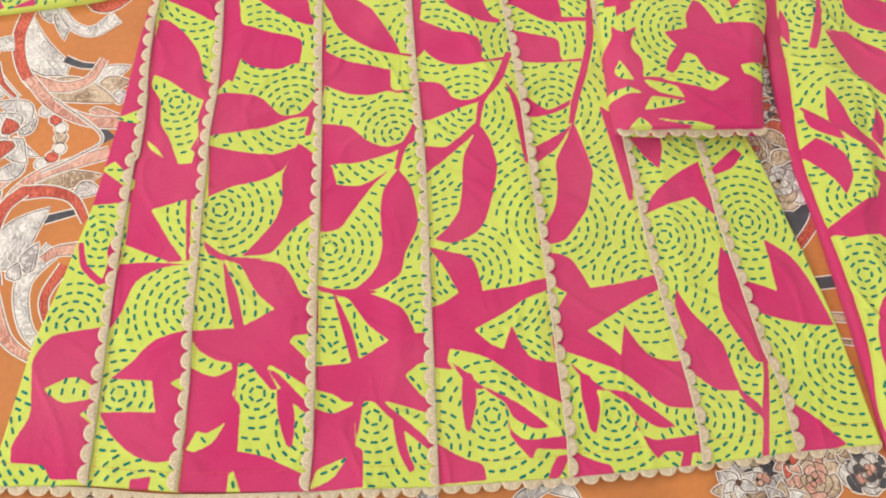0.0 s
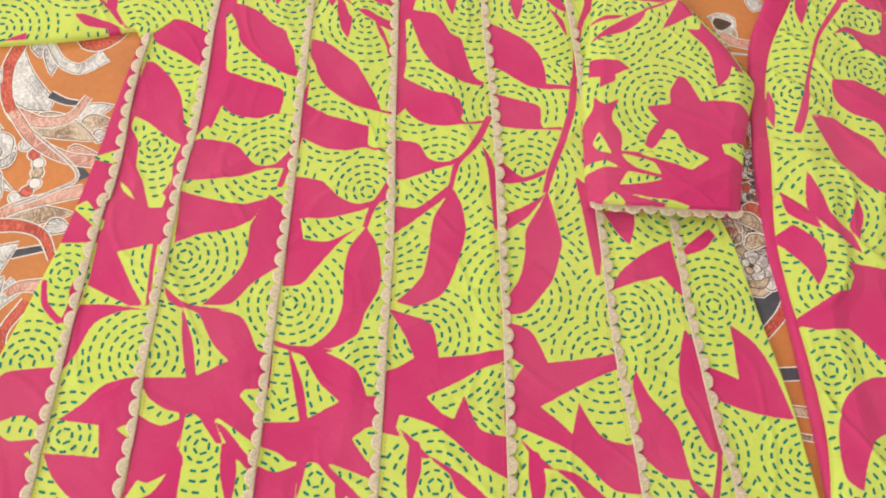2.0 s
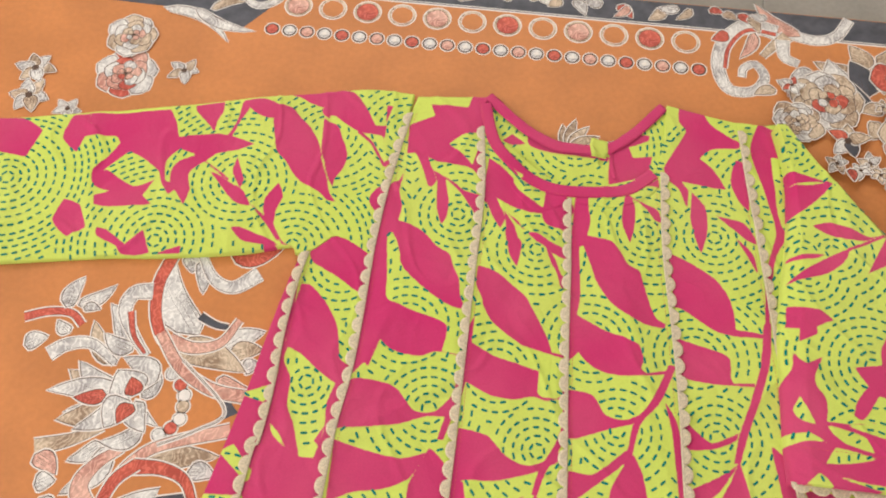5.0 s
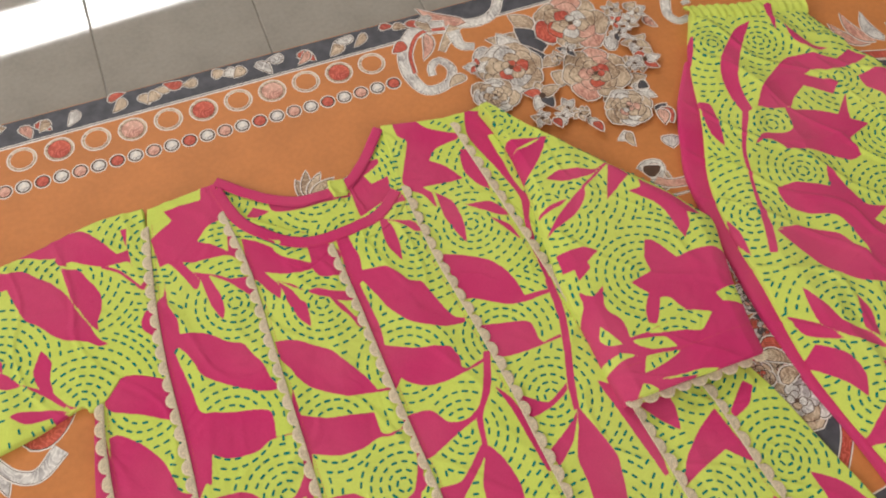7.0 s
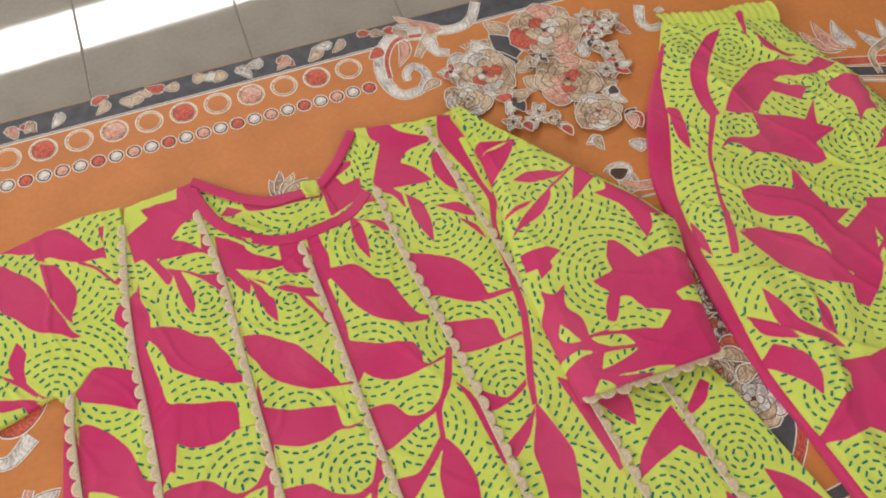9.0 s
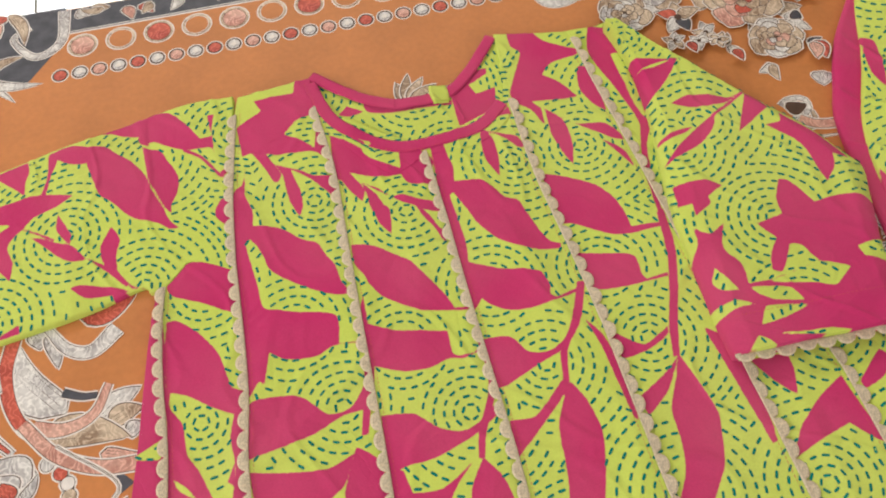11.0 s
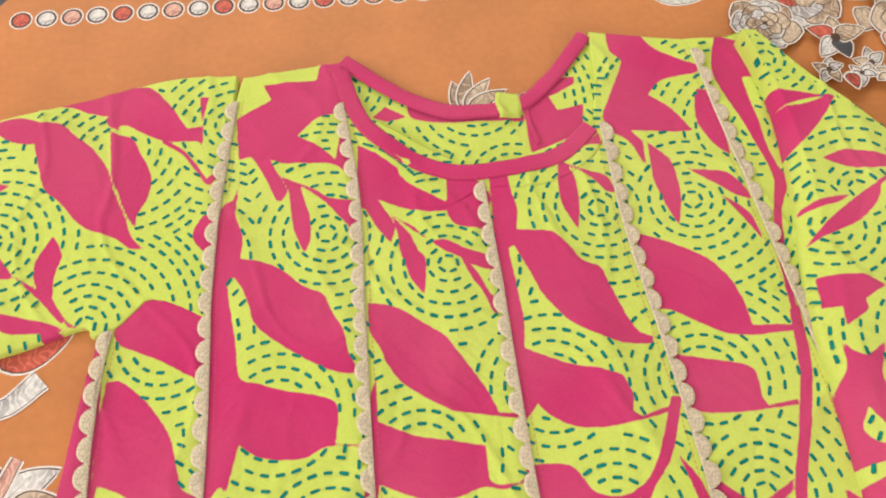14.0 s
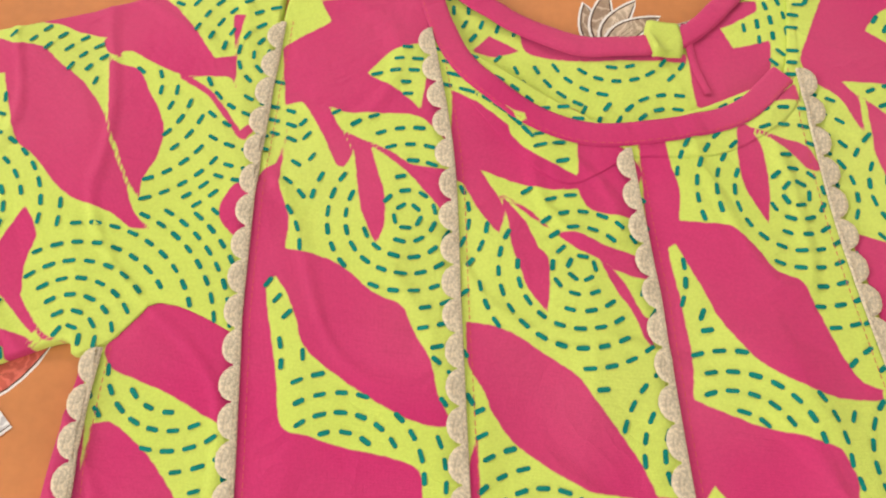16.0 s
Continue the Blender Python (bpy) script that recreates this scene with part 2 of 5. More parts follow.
def dashes(parent, outline, cloth, height):
    """Printed running-stitch dashes in rings, on the lime ground only."""
    c = np.array(cloth.centres)
    lo, hi = outline.min(0), outline.max(0)
    mid, ang = [], []
    for k, (x, y) in enumerate(c):
        if x < lo[0] - 0.1 or x > hi[0] + 0.1 or y < lo[1] - 0.1 or y > hi[1] + 0.1:
            continue
        for i in range(15):
            r = 0.0053 + 0.0061 * i + 0.00021 * min(i, 7) ** 2
            n = max(5, round(2 * math.pi * r / 0.0082))
            t = (np.arange(n) + random.random()) * 2 * math.pi / n
            p = np.stack([x + r * np.cos(t), y + r * np.sin(t)], 1)
            own = np.linalg.norm(p[:, None] - c[None], axis=2).argmin(1) == k
            mid.append(p[own]), ang.append(t[own] + math.pi / 2)
    if not mid:
        return
    mid, ang = np.vstack(mid), np.concatenate(ang)
    inside = signed_distance(outline, mid) < -0.0006
    mid, ang = mid[inside], ang[inside]
    if not len(mid):
        return
    d = np.stack([np.cos(ang), np.sin(ang)], 1) * 0.0022
    keep = (cloth.field(mid) > 0.0004) & (cloth.field(mid + d) > -0.0006) & (cloth.field(mid - d) > -0.0006)
    # dashes of neighbouring ring systems do not run over one another
    near = KDTree(len(mid))
    for i, (x, y) in enumerate(mid):
        near.insert((x, y, 0), i)
    near.balance()
    for i, (x, y) in enumerate(mid):
        if keep[i]:
            for _, j, _ in near.find_range((x, y, 0), 0.0042):
                if j > i:
                    keep[j] = False
    verts, faces = [], []
    for (x, y), a in zip(mid[keep], ang[keep]):
        ln, wd = random.uniform(0.0023, 0.0028), random.uniform(0.00088, 0.00108)
        s = len(verts)
        for u, v in ((-1, -0.35), (-0.75, -0.95), (0.75, -0.95), (1, -0.35), (1, 0.35), (0.75, 0.95), (-0.75, 0.95), (-1, 0.35)):
            px, py = u * ln, v * wd
            qx, qy = x + px * math.cos(a) - py * math.sin(a), y + px * math.sin(a) + py * math.cos(a)
            verts.append((qx, qy, height(qx, qy)))
        faces.append(tuple(range(s, s + 8)))
    if verts:
        ob = mesh_object("dash_print", verts, faces, DASH, parent)
        tagged(ob, "teal running-stitch dashes printed in rings", kind="stuff")


def scallop_mesh():
    """One half-round scallop of braid with raised cords; its straight side on the y axis, its bulge to +x."""
    verts, faces = [(0, 0, 0.0012)], []
    rings = ((0.0018, 0.0004), (0.0028, 0.0012), (0.0038, 0.0004), (0.0047, 0.0013), (0.0056, 0.0005), (0.0064, 0.0002))
    n = 8
    for r, z in rings:
        for i in range(n + 1):
            t = math.pi * (i / n - 0.5)
            verts.append((r * math.cos(t), r * 1.12 * math.sin(t), z + 0.00025 * (i % 2)))
    for i in range(n):
        faces.append((0, 1 + i, 2 + i))
        for k in range(len(rings) - 1):
            a = 1 + k * (n + 1) + i
            faces.append((a, a + n + 1, a + n + 2, a + 1))
    me = bpy.data.meshes.new("scallop")
    me.from_pydata(verts, [], faces)
    me.materials.append(LACE)
    me.polygons.foreach_set("use_smooth", [True] * len(me.polygons))
    return me


SCALLOP = scallop_mesh()


def lace(line, parent, height, side=1, name="lace_trim", pitch=0.0143):
    """A narrow braid along a seam with scallops on one side (1: to the right of the way the line runs)."""
    p = smooth_line(line, 0.004)
    t = np.gradient(p, axis=0)
    t /= np.linalg.norm(t, axis=1)[:, None]
    nrm = np.stack([t[:, 1], -t[:, 0]], 1) * side
    verts, faces = [], []
    prof = ((-0.0016, 0.0002), (-0.0011, 0.0013), (-0.0002, 0.0007), (0.0006, 0.0012), (0.0013, 0.0003))
    for i in range(len(p)):
        for w, z in prof:
            q = p[i] + nrm[i] * w
            verts.append((q[0], q[1], height + rumple(q[0], q[1]) + z))
    k = len(prof)
    for i in range(len(p) - 1):
        for j in range(k - 1):
            faces.append((i * k + j, i * k + j + 1, (i + 1) * k + j + 1, (i + 1) * k + j))
    ob = mesh_object(name, verts, faces, LACE, parent, smooth=True)
    ob["label"] = "gold beige scalloped braid trim"
    total = np.linalg.norm(np.diff(p, axis=0), axis=1).sum()
    m = max(1, int(total / pitch))
    q = even(p, count=2 * m + 1)
    for i in range(m):
        c = q[2 * i + 1]
        d = (q[2 * i + 2] - q[2 * i]) / np.linalg.norm(q[2 * i + 2] - q[2 * i])
        o = np.array((d[1], -d[0])) * side
        s = new("scallop", SCALLOP)
        s.parent = ob
        s.matrix_local = pose(c[0], c[1], height + rumple(c[0], c[1]) + 0.0004, random.uniform(-4, 4), random.uniform(-5, 5), math.degrees(math.atan2(o[1], o[0])) + random.uniform(-5, 5)) @ Matrix.Diagonal((random.uniform(0.9, 1.05), 1, 1, 1))
    return ob


def seam_stitches(line, parent, height, offset):
    """A row of small machine stitches beside a seam."""
    p = smooth_line(line, 0.0032)
    t = np.gradient(p, axis=0)
    t /= np.linalg.norm(t, axis=1)[:, None]
    verts, faces = [], []
    for c, d in zip(p, t):
        o = np.array((d[1], -d[0]))
        s = len(verts)
        for u, v in ((-0.0010, -0.00015), (0.0010, -0.00015), (0.0010, 0.00015), (-0.0010, 0.00015)):
            q = c + o * (offset + v) + d * u
            verts.append((q[0], q[1], height + rumple(q[0], q[1]) + 0.0005))
        faces.append((s, s + 1, s + 2, s + 3))
    ob = mesh_object("stitching", verts, faces, THREAD, parent)
    tagged(ob, "red machine stitching along the seam", kind="stuff")


# ---------------------------------------------------------------- room
def box(name, x0, x1, y0, y1, z0, z1, mat, parent=None):
    v = [(x, y, z) for x in (x0, x1) for y in (y0, y1) for z in (z0, z1)]
    f = [(0, 1, 3, 2), (4, 6, 7, 5), (0, 4, 5, 1), (2, 3, 7, 6), (0, 2, 6, 4), (1, 5, 7, 3)]
    return mesh_object(name, v, f, mat, parent)


FLOOR = -0.004
floor = tagged(box("floor", -2.4, 2.6, -2.4, 3.5, FLOOR - 0.06, FLOOR - 0.0015, GROUT), "dark grout bed of the tiled floor", "floor", kind="structure")
# Ceiling and walls are an assumed shell out of view that bounces the light.
tagged(box("ceiling", -2.4, 2.6, -2.4, 3.5, 2.8, 2.9, WALLPAINT), "plain cream ceiling, unseen, added to enclose and bounce light", "ceiling", kind="structure")


def wall(name, axis, at, thick, lo, hi, hole):
    """An added, unseen wall along x or y with one rectangular opening through it: hole = (from, to, sill, head)."""
    ob = empty(name)
    tagged(ob, "unseen cream wall added to bounce light, with an opening for a lamp", "wall", kind="structure")
    a, b, s, h = hole
    for p, q, z0, z1 in ((lo, a, FLOOR, 2.8), (b, hi, FLOOR, 2.8), (a, b, FLOOR, s), (a, b, h, 2.8)):
        if q - p > 0.001 and z1 - z0 > 0.001:
            if axis == "x":
                box("wall_piece", p, q, at, at + thick, z0, z1, WALLPAINT, ob)
            else:
                box("wall_piece", at, at + thick, p, q, z0, z1, WALLPAINT, ob)
    return ob


north = wall("wall_north", "x", 3.0, 0.2, -2.6, 2.8, (-1.75, 0.9, 1.68, 1.845))
north.matrix_world = Matrix.Translation((-0.42, 3.0, 0)) @ Matrix.Rotation(radians(4), 4, "Z") @ Matrix.Translation((0.42, -3.0, 0))
wall("wall_south", "x", -2.6, 0.2, -2.4, 2.6, (-0.35, 1.15, FLOOR, 2.35))
wall("wall_west", "y", -2.6, 0.2, -2.6, 3.5, (-0.75, 1.15, 0.75, 2.25))
wall("wall_east", "y", 2.6, 0.2, -2.6, 3.5, (2.9, 2.9, 0.0, 0.0))

# floor tiles, 0.17 m wide, with grout joints between them
TILE_MESH = bpy.data.meshes.new("floor_tile")
tw, th, tb = 0.1666 / 2, 0.60 / 2, 0.0012
tv = [(sx * (tw - i), sy * (th - i), z) for i, z in ((0, -0.0015), (0, -0.0008), (tb, 0)) for sx, sy in ((-1, -1), (1, -1), (1, 1), (-1, 1))]
tf = [(8, 9, 10, 11)] + [(k * 4 + i, k * 4 + (i + 1) % 4, k * 4 + 4 + (i + 1) % 4, k * 4 + 4 + i) for k in (0, 1) for i in range(4)]
TILE_MESH.from_pydata(tv, [], tf)
TILE_MESH.materials.append(TILE)
for i in range(-5, 12):
    for j in range(0, 2):
        o = new("floor_tile", TILE_MESH)
        o.parent = floor
        o.location = (0.0115 + (i - 0.5) * 0.167, 1.0 + 0.602 * j, FLOOR)
for x0, x1, y0, y1 in ((-2.4, 2.6, -2.4, 0.695), (-2.4, -0.992, 0.70, 3.5), (1.850, 2.6, 0.70, 3.5), (-0.992, 1.850, 1.907, 3.5)):
    box("floor_slab", x0, x1, y0, y1, FLOOR - 0.0014, FLOOR, TILE, floor)

# ---------------------------------------------------------------- printed mat on the floor
mat_thing = tagged(empty("floor_mat", 0, 0.2, FLOOR), "orange floor mat printed with flowers, scrolls and a ringed border", "mat")


def flat(pts):
    return [(x, y, 0.0) for x, y in pts]


RUG_EDGE = 0.8645
mv, mf = [], []
nx, ny = 60, 50
for i in range(nx + 1):
    for j in range(ny + 1):
        mv.append((-1.1 + 2.5 * i / nx, -1.0 + (RUG_EDGE + 1.0) * j / ny , 0.0))
for i in range(nx):
    for j in range(ny):
        a = i * (ny + 1) + j
        mf.append((a, a + ny + 1, a + ny + 2, a + 1))
rim = [i * (ny + 1) + ny for i in range(nx + 1)]
k = len(mv)
mv += [(mv[i][0], mv[i][1], FLOOR + 0.0003) for i in rim]
mf += [(rim[i], rim[i + 1], k + i + 1, k + i) for i in range(nx)]
mesh_object("mat_sheet", mv, mf, ORANGE, mat_thing)

# ---------------------------------------------------------------- the long printed shirt
BODY, SLEEVE_L, SLEEVE_R, NECK, TROUSER, FACING = Print(), Print(), Print(), Print(), Print(), Print()
FACING.pink((-150, 600), (150, 600), (150, 780), (-150, 780))
FACING.lime((-53, 650), (-46, 646), (-39, 644), (-45, 639), (-50, 636), (-46, 642))
BODY.pink((-223, 556), (-234, 529), (-242, 477), (-249, 429), (-255, 371), (-266, 340), (-224, 343), (-220, 430), (-219, 470), (-218, 512))
BODY.lime((-246, 419), (-220, 431), (-219, 425), (-226, 415))
BODY.lime((-251, 373), (-241, 380), (-220, 358), (-226, 353))
BODY.pink((-234, 313), (-228, 299), (-235, 276), (-242, 274), (-238, 290), (-239, 304))
BODY.pink((-262, 309), (-258, 309), (-253, 290), (-238, 276), (-243, 273), (-258, 288))
BODY.pink((-272, 233), (-233, 240), (-235, 205), (-235, 169), (-236, 147), (-236, 128), (-262, 129), (-269, 138), (-291, 141), (-292, 153), (-282, 175), (-284, 215))
BODY.lime((-274, 193), (-254, 202), (-237, 192), (-237, 186), (-260, 183))
BODY.lime((-247, 174), (-235, 180), (-235, 165))
BODY.pink((-216, 517), (-209, 518), (-194, 505), (-180, 484), (-173, 457), (-165, 452), (-169, 402), (-167, 348), (-177, 345), (-224, 343), (-220, 430), (-219, 473))
BODY.lime((-216, 462), (-204, 457), (-188, 445), (-173, 436), (-177, 420), (-175, 396), (-179, 376), (-190, 376), (-199, 400), (-207, 415), (-209, 437), (-217, 451))
BODY.lime((-218, 400), (-209, 392), (-201, 381), (-213, 390))
BODY.pink((-175, 402), (-176, 384), (-181, 389))
BODY.pink((-225, 350), (-168, 346), (-172, 343), (-179, 344), (-208, 335), (-192, 308), (-180, 291), (-191, 291), (-226, 306))
BODY.pink((-181, 346), (-177, 345), (-175, 291), (-178, 291))
BODY.pink((-229, 290), (-208, 291), (-176, 288), (-195, 286), (-215, 275), (-225, 248), (-234, 235), (-232, 266))
BODY.pink((-169, 236), (-197, 228), (-212, 213), (-228, 200), (-197, 197), (-193, 174), (-233, 175), (-224, 159), (-207, 144), (-192, 138), (-180, 139), (-172, 145), (-171, 190))
BODY.lime((-184, 195), (-173, 200), (-172, 187))
BODY.pink((-207, 127), (-193, 128), (-194, 118), (-208, 120))
BODY.pink((-158, 442), (-140, 442), (-125, 438), (-109, 422), (-93, 424), (-79, 442), (-74, 436), (-81, 420), (-99, 419), (-120, 410), (-147, 404), (-169, 400), (-164, 438))
BODY.pink((-166, 392), (-147, 388), (-115, 384), (-96, 391), (-106, 370), (-124, 360), (-146, 355), (-164, 345))
BODY.pink((-94, 395), (-102, 376), (-106, 365), (-106, 341), (-111, 326), (-123, 309), (-135, 295), (-114, 297), (-101, 313), (-89, 324), (-79, 332), (-75, 349), (-76, 366), (-81, 384), (-88, 391))
BODY.pink((-75, 456), (-78, 429), (-84, 402), (-89, 402), (-84, 426), (-79, 451))
BODY.pink((-166, 308), (-159, 302), (-148, 295), (-130, 293), (-114, 292), (-130, 289), (-148, 290), (-161, 296))
BODY.pink((-150, 292), (-130, 291), (-104, 287), (-88, 261), (-76, 258), (-76, 231), (-94, 229), (-97, 224), (-83, 209), (-80, 204), (-81, 188), (-110, 206), (-114, 205), (-105, 188), (-110, 188), (-127, 208), (-135, 208), (-136, 180), (-140, 209), (-150, 211), (-165, 220), (-171, 234), (-145, 236), (-139, 236), (-146, 264))
BODY.lime((-149, 291), (-137, 287), (-123, 264), (-109, 251), (-132, 238), (-138, 264))
BODY.lime((-167, 219), (-156, 213), (-147, 209), (-152, 200), (-167, 209))
BODY.pink((-171, 207), (-152, 199), (-137, 206), (-138, 185), (-132, 176), (-133, 144), (-112, 139), (-100, 133), (-84, 124), (-83, 113), (-173, 114), (-170, 161))
BODY.lime((-169, 146), (-162, 159), (-155, 157), (-142, 164), (-151, 150), (-164, 144))
BODY.lime((-140, 112), (-138, 128), (-135, 130), (-129, 112))
BODY.pink((-106, 188), (-97, 188), (-92, 167), (-94, 144), (-98, 147), (-104, 167))
BODY.pink((-114, 205), (-104, 199), (-85, 179), (-80, 175), (-80, 166), (-93, 177), (-102, 188))
BODY.pink((-74, 413), (-51, 409), (-37, 396), (-18, 390), (4, 403), (7, 398), (-13, 386), (-42, 376), (-65, 374), (-75, 369))
BODY.pink((-75, 373), (-66, 373), (-62, 356), (-42, 355), (-18, 369), (-33, 354), (-51, 329), (-60, 317), (-75, 314))
BODY.pink((-12, 369), (-24, 350), (-27, 329), (-26, 302), (-29, 287), (-38, 274), (-48, 266), (-33, 265), (-21, 270), (-12, 278), (-8, 294), (2, 316), (3, 330), (-2, 354))
BODY.pink((8, 450), (12, 444), (7, 414), (-6, 385), (-11, 368), (-15, 369), (-11, 387), (2, 414))
BODY.pink((-77, 270), (-64, 266), (-42, 266), (-28, 263), (-43, 261), (-64, 262), (-76, 265))
BODY.pink((-65, 262), (-42, 263), (-25, 257), (-10, 247), (-2, 229), (10, 229), (10, 206), (0, 205), (-11, 196), (1, 181), (11, 174), (9, 166), (-18, 175), (-27, 177), (-15, 162), (-22, 164), (-35, 177), (-42, 177), (-47, 148), (-50, 177), (-60, 178), (-77, 185), (-78, 205), (-54, 207), (-51, 208), (-58, 235))
BODY.lime((-63, 261), (-53, 258), (-38, 237), (-22, 224), (-45, 210), (-51, 235))
BODY.lime((-77, 187), (-64, 183), (-57, 178), (-64, 170), (-76, 174))
BODY.pink((-78, 173), (-64, 169), (-48, 176), (-48, 145), (-43, 141), (-43, 115), (-83, 113))
BODY.lime((-81, 115), (-76, 128), (-68, 132), (-54, 137), (-64, 123), (-78, 116))
BODY.pink((-21, 164), (-14, 160), (-10, 140), (-5, 127), (-9, 124), (-17, 140))
BODY.pink((-27, 175), (-10, 162), (9, 143), (9, 137), (-4, 148), (-16, 159))
BODY.pink((91, 482), (82, 458), (76, 447), (64, 432), (60, 418), (57, 404), (52, 399), (55, 415), (58, 431), (69, 447), (77, 463), (85, 483))
BODY.pink((3, 453), (26, 451), (37, 436), (51, 433), (63, 439), (60, 432), (38, 424), (15, 415), (6, 414))
BODY.pink((11, 390), (29, 389), (51, 408), (59, 415), (52, 400), (29, 379), (10, 363))
BODY.pink((56, 405), (43, 380), (40, 351), (36, 330), (25, 315), (16, 306), (31, 303), (50, 312), (57, 321), (65, 345), (70, 370), (66, 393), (59, 407))
BODY.pink((81, 453), (87, 429), (90, 403), (93, 374), (96, 370), (96, 414), (91, 436))
BODY.pink((10, 300), (25, 296), (45, 288), (52, 262), (81, 266), (104, 271), (103, 261), (85, 254), (67, 243), (43, 230), (56, 218), (65, 214), (72, 233), (86, 207), (106, 203), (108, 171), (84, 183), (66, 198), (47, 210), (24, 216), (22, 206), (26, 199), (11, 202), (10, 220), (11, 249), (21, 253), (33, 261), (24, 279))
BODY.pink((33, 198), (40, 195), (42, 175), (36, 152), (33, 154), (31, 176))
BODY.pink((42, 189), (54, 183), (74, 172), (95, 154), (84, 153), (69, 162), (64, 172), (58, 177))
BODY.pink((24, 206), (36, 197), (48, 184), (40, 185), (30, 196))
BODY.pink((63, 171), (67, 153), (77, 145), (106, 147), (109, 137), (84, 138), (80, 130), (74, 137), (66, 149))
BODY.pink((8, 147), (22, 138), (34, 132), (44, 128), (46, 117), (8, 115))
BODY.pink((99, 132), (109, 133), (99, 117), (91, 117))
BODY.pink((102, 387), (123, 399), (137, 410), (122, 387), (103, 372))
BODY.pink((138, 413), (131, 396), (120, 374), (119, 353), (115, 332), (104, 313), (101, 305), (99, 299), (119, 302), (132, 317), (142, 332), (148, 354), (150, 364), (145, 386))
BODY.pink((162, 427), (167, 399), (173, 361), (177, 337), (181, 338), (183, 383), (177, 409), (171, 420))
BODY.pink((105, 293), (124, 286), (137, 262), (163, 266), (194, 273), (195, 261), (175, 252), (155, 241), (131, 227), (148, 214), (155, 207), (161, 232), (178, 206), (202, 201), (207, 165), (186, 167), (162, 188), (146, 198), (129, 205), (111, 212), (107, 203), (103, 217), (107, 240), (118, 258), (105, 268))
BODY.pink((122, 195), (130, 191), (135, 168), (130, 148), (126, 151), (122, 173))
BODY.pink((140, 181), (157, 178), (173, 167), (191, 151), (177, 151), (163, 161), (156, 170))
BODY.pink((112, 206), (126, 193), (142, 179), (131, 182))
BODY.pink((158, 164), (162, 148), (174, 142), (207, 145), (210, 131), (181, 133), (174, 128), (167, 138))
BODY.pink((108, 138), (125, 129), (138, 124), (141, 115), (108, 115))
BODY.pink((194, 133), (201, 133), (197, 119), (189, 119))
BODY.pink((166, 528), (164, 495), (156, 464), (146, 435), (139, 411), (134, 410), (139, 434), (149, 463), (157, 494), (160, 525))
BODY.pink((94, 442), (109, 429), (118, 424), (138, 434), (136, 428), (118, 419), (99, 416))
BODY.pink((184, 397), (211, 396), (211, 384), (206, 365), (195, 379))
BODY.pink((219, 360), (240, 372), (244, 349), (251, 320), (243, 326), (231, 339), (208, 332), (187, 324), (198, 342))
BODY.pink((247, 295), (259, 279), (266, 250), (270, 217), (271, 198), (261, 199), (251, 218), (241, 241), (241, 269))
BODY.pink((206, 259), (216, 239), (235, 216), (240, 195), (245, 177), (227, 178), (211, 190), (202, 196), (203, 214), (209, 219), (203, 247))
BODY.pink((240, 182), (252, 171), (259, 163), (266, 200), (270, 200), (265, 164), (257, 126), (251, 124), (258, 155), (248, 164))
BODY.pink((258, 267), (277, 261), (288, 256), (284, 301), (304, 285), (316, 263), (328, 226), (303, 229), (268, 240), (259, 254))
BODY.pink((283, 167), (297, 157), (320, 134), (305, 130), (279, 128))
BODY.pink((251, 365), (274, 385), (279, 378), (268, 365), (252, 359))
SLEEVE_L.pink((-439, 663), (-415, 666), (-367, 675), (-359, 663), (-352, 646), (-332, 651), (-310, 654), (-283, 646), (-294, 640), (-307, 636), (-315, 633), (-322, 625), (-334, 611), (-329, 593), (-331, 578), (-342, 592), (-346, 586), (-355, 597), (-361, 609), (-379, 621), (-392, 626), (-398, 619), (-410, 603), (-406, 605), (-378, 591), (-362, 600), (-368, 583), (-358, 575), (-393, 569), (-407, 569), (-410, 578), (-398, 584), (-413, 588), (-418, 602), (-409, 620), (-403, 634), (-409, 641), (-425, 640), (-433, 649))
SLEEVE_L.lime((-356, 613), (-356, 623), (-348, 634), (-332, 630), (-346, 621), (-350, 611), (-348, 598), (-352, 600))
SLEEVE_L.pink((-399, 548), (-390, 547), (-370, 535), (-358, 550), (-348, 530), (-355, 527), (-371, 526), (-378, 533), (-396, 540))
SLEEVE_L.pink((-340, 531), (-323, 539), (-322, 532), (-342, 529))
SLEEVE_L.pink((-453, 660), (-439, 662), (-433, 649), (-425, 640), (-436, 637), (-439, 620), (-456, 634))
SLEEVE_L.pink((-435, 572), (-420, 568), (-408, 547), (-422, 537), (-438, 550))
SLEEVE_L.pink((-345, 682), (-320, 689), (-319, 679), (-322, 669), (-322, 655), (-330, 664), (-339, 672), (-344, 677))
SLEEVE_L.pink((-303, 691), (-295, 684), (-301, 670), (-305, 653), (-309, 654), (-304, 671))
SLEEVE_L.pink((-303, 691), (-284, 696), (-263, 687), (-253, 680), (-274, 675), (-286, 678), (-295, 684))
SLEEVE_L.pink((-300, 649), (-288, 645), (-296, 639), (-317, 634), (-326, 627), (-328, 632))
SLEEVE_L.pink((-295, 631), (-291, 623), (-284, 608), (-285, 600), (-288, 603), (-296, 616), (-296, 625))
SLEEVE_L.pink((-317, 615), (-307, 611), (-293, 603), (-283, 598), (-273, 584), (-284, 584), (-294, 591), (-306, 604))
SLEEVE_L.pink((-327, 626), (-325, 626), (-308, 616), (-297, 608), (-299, 607), (-309, 614))
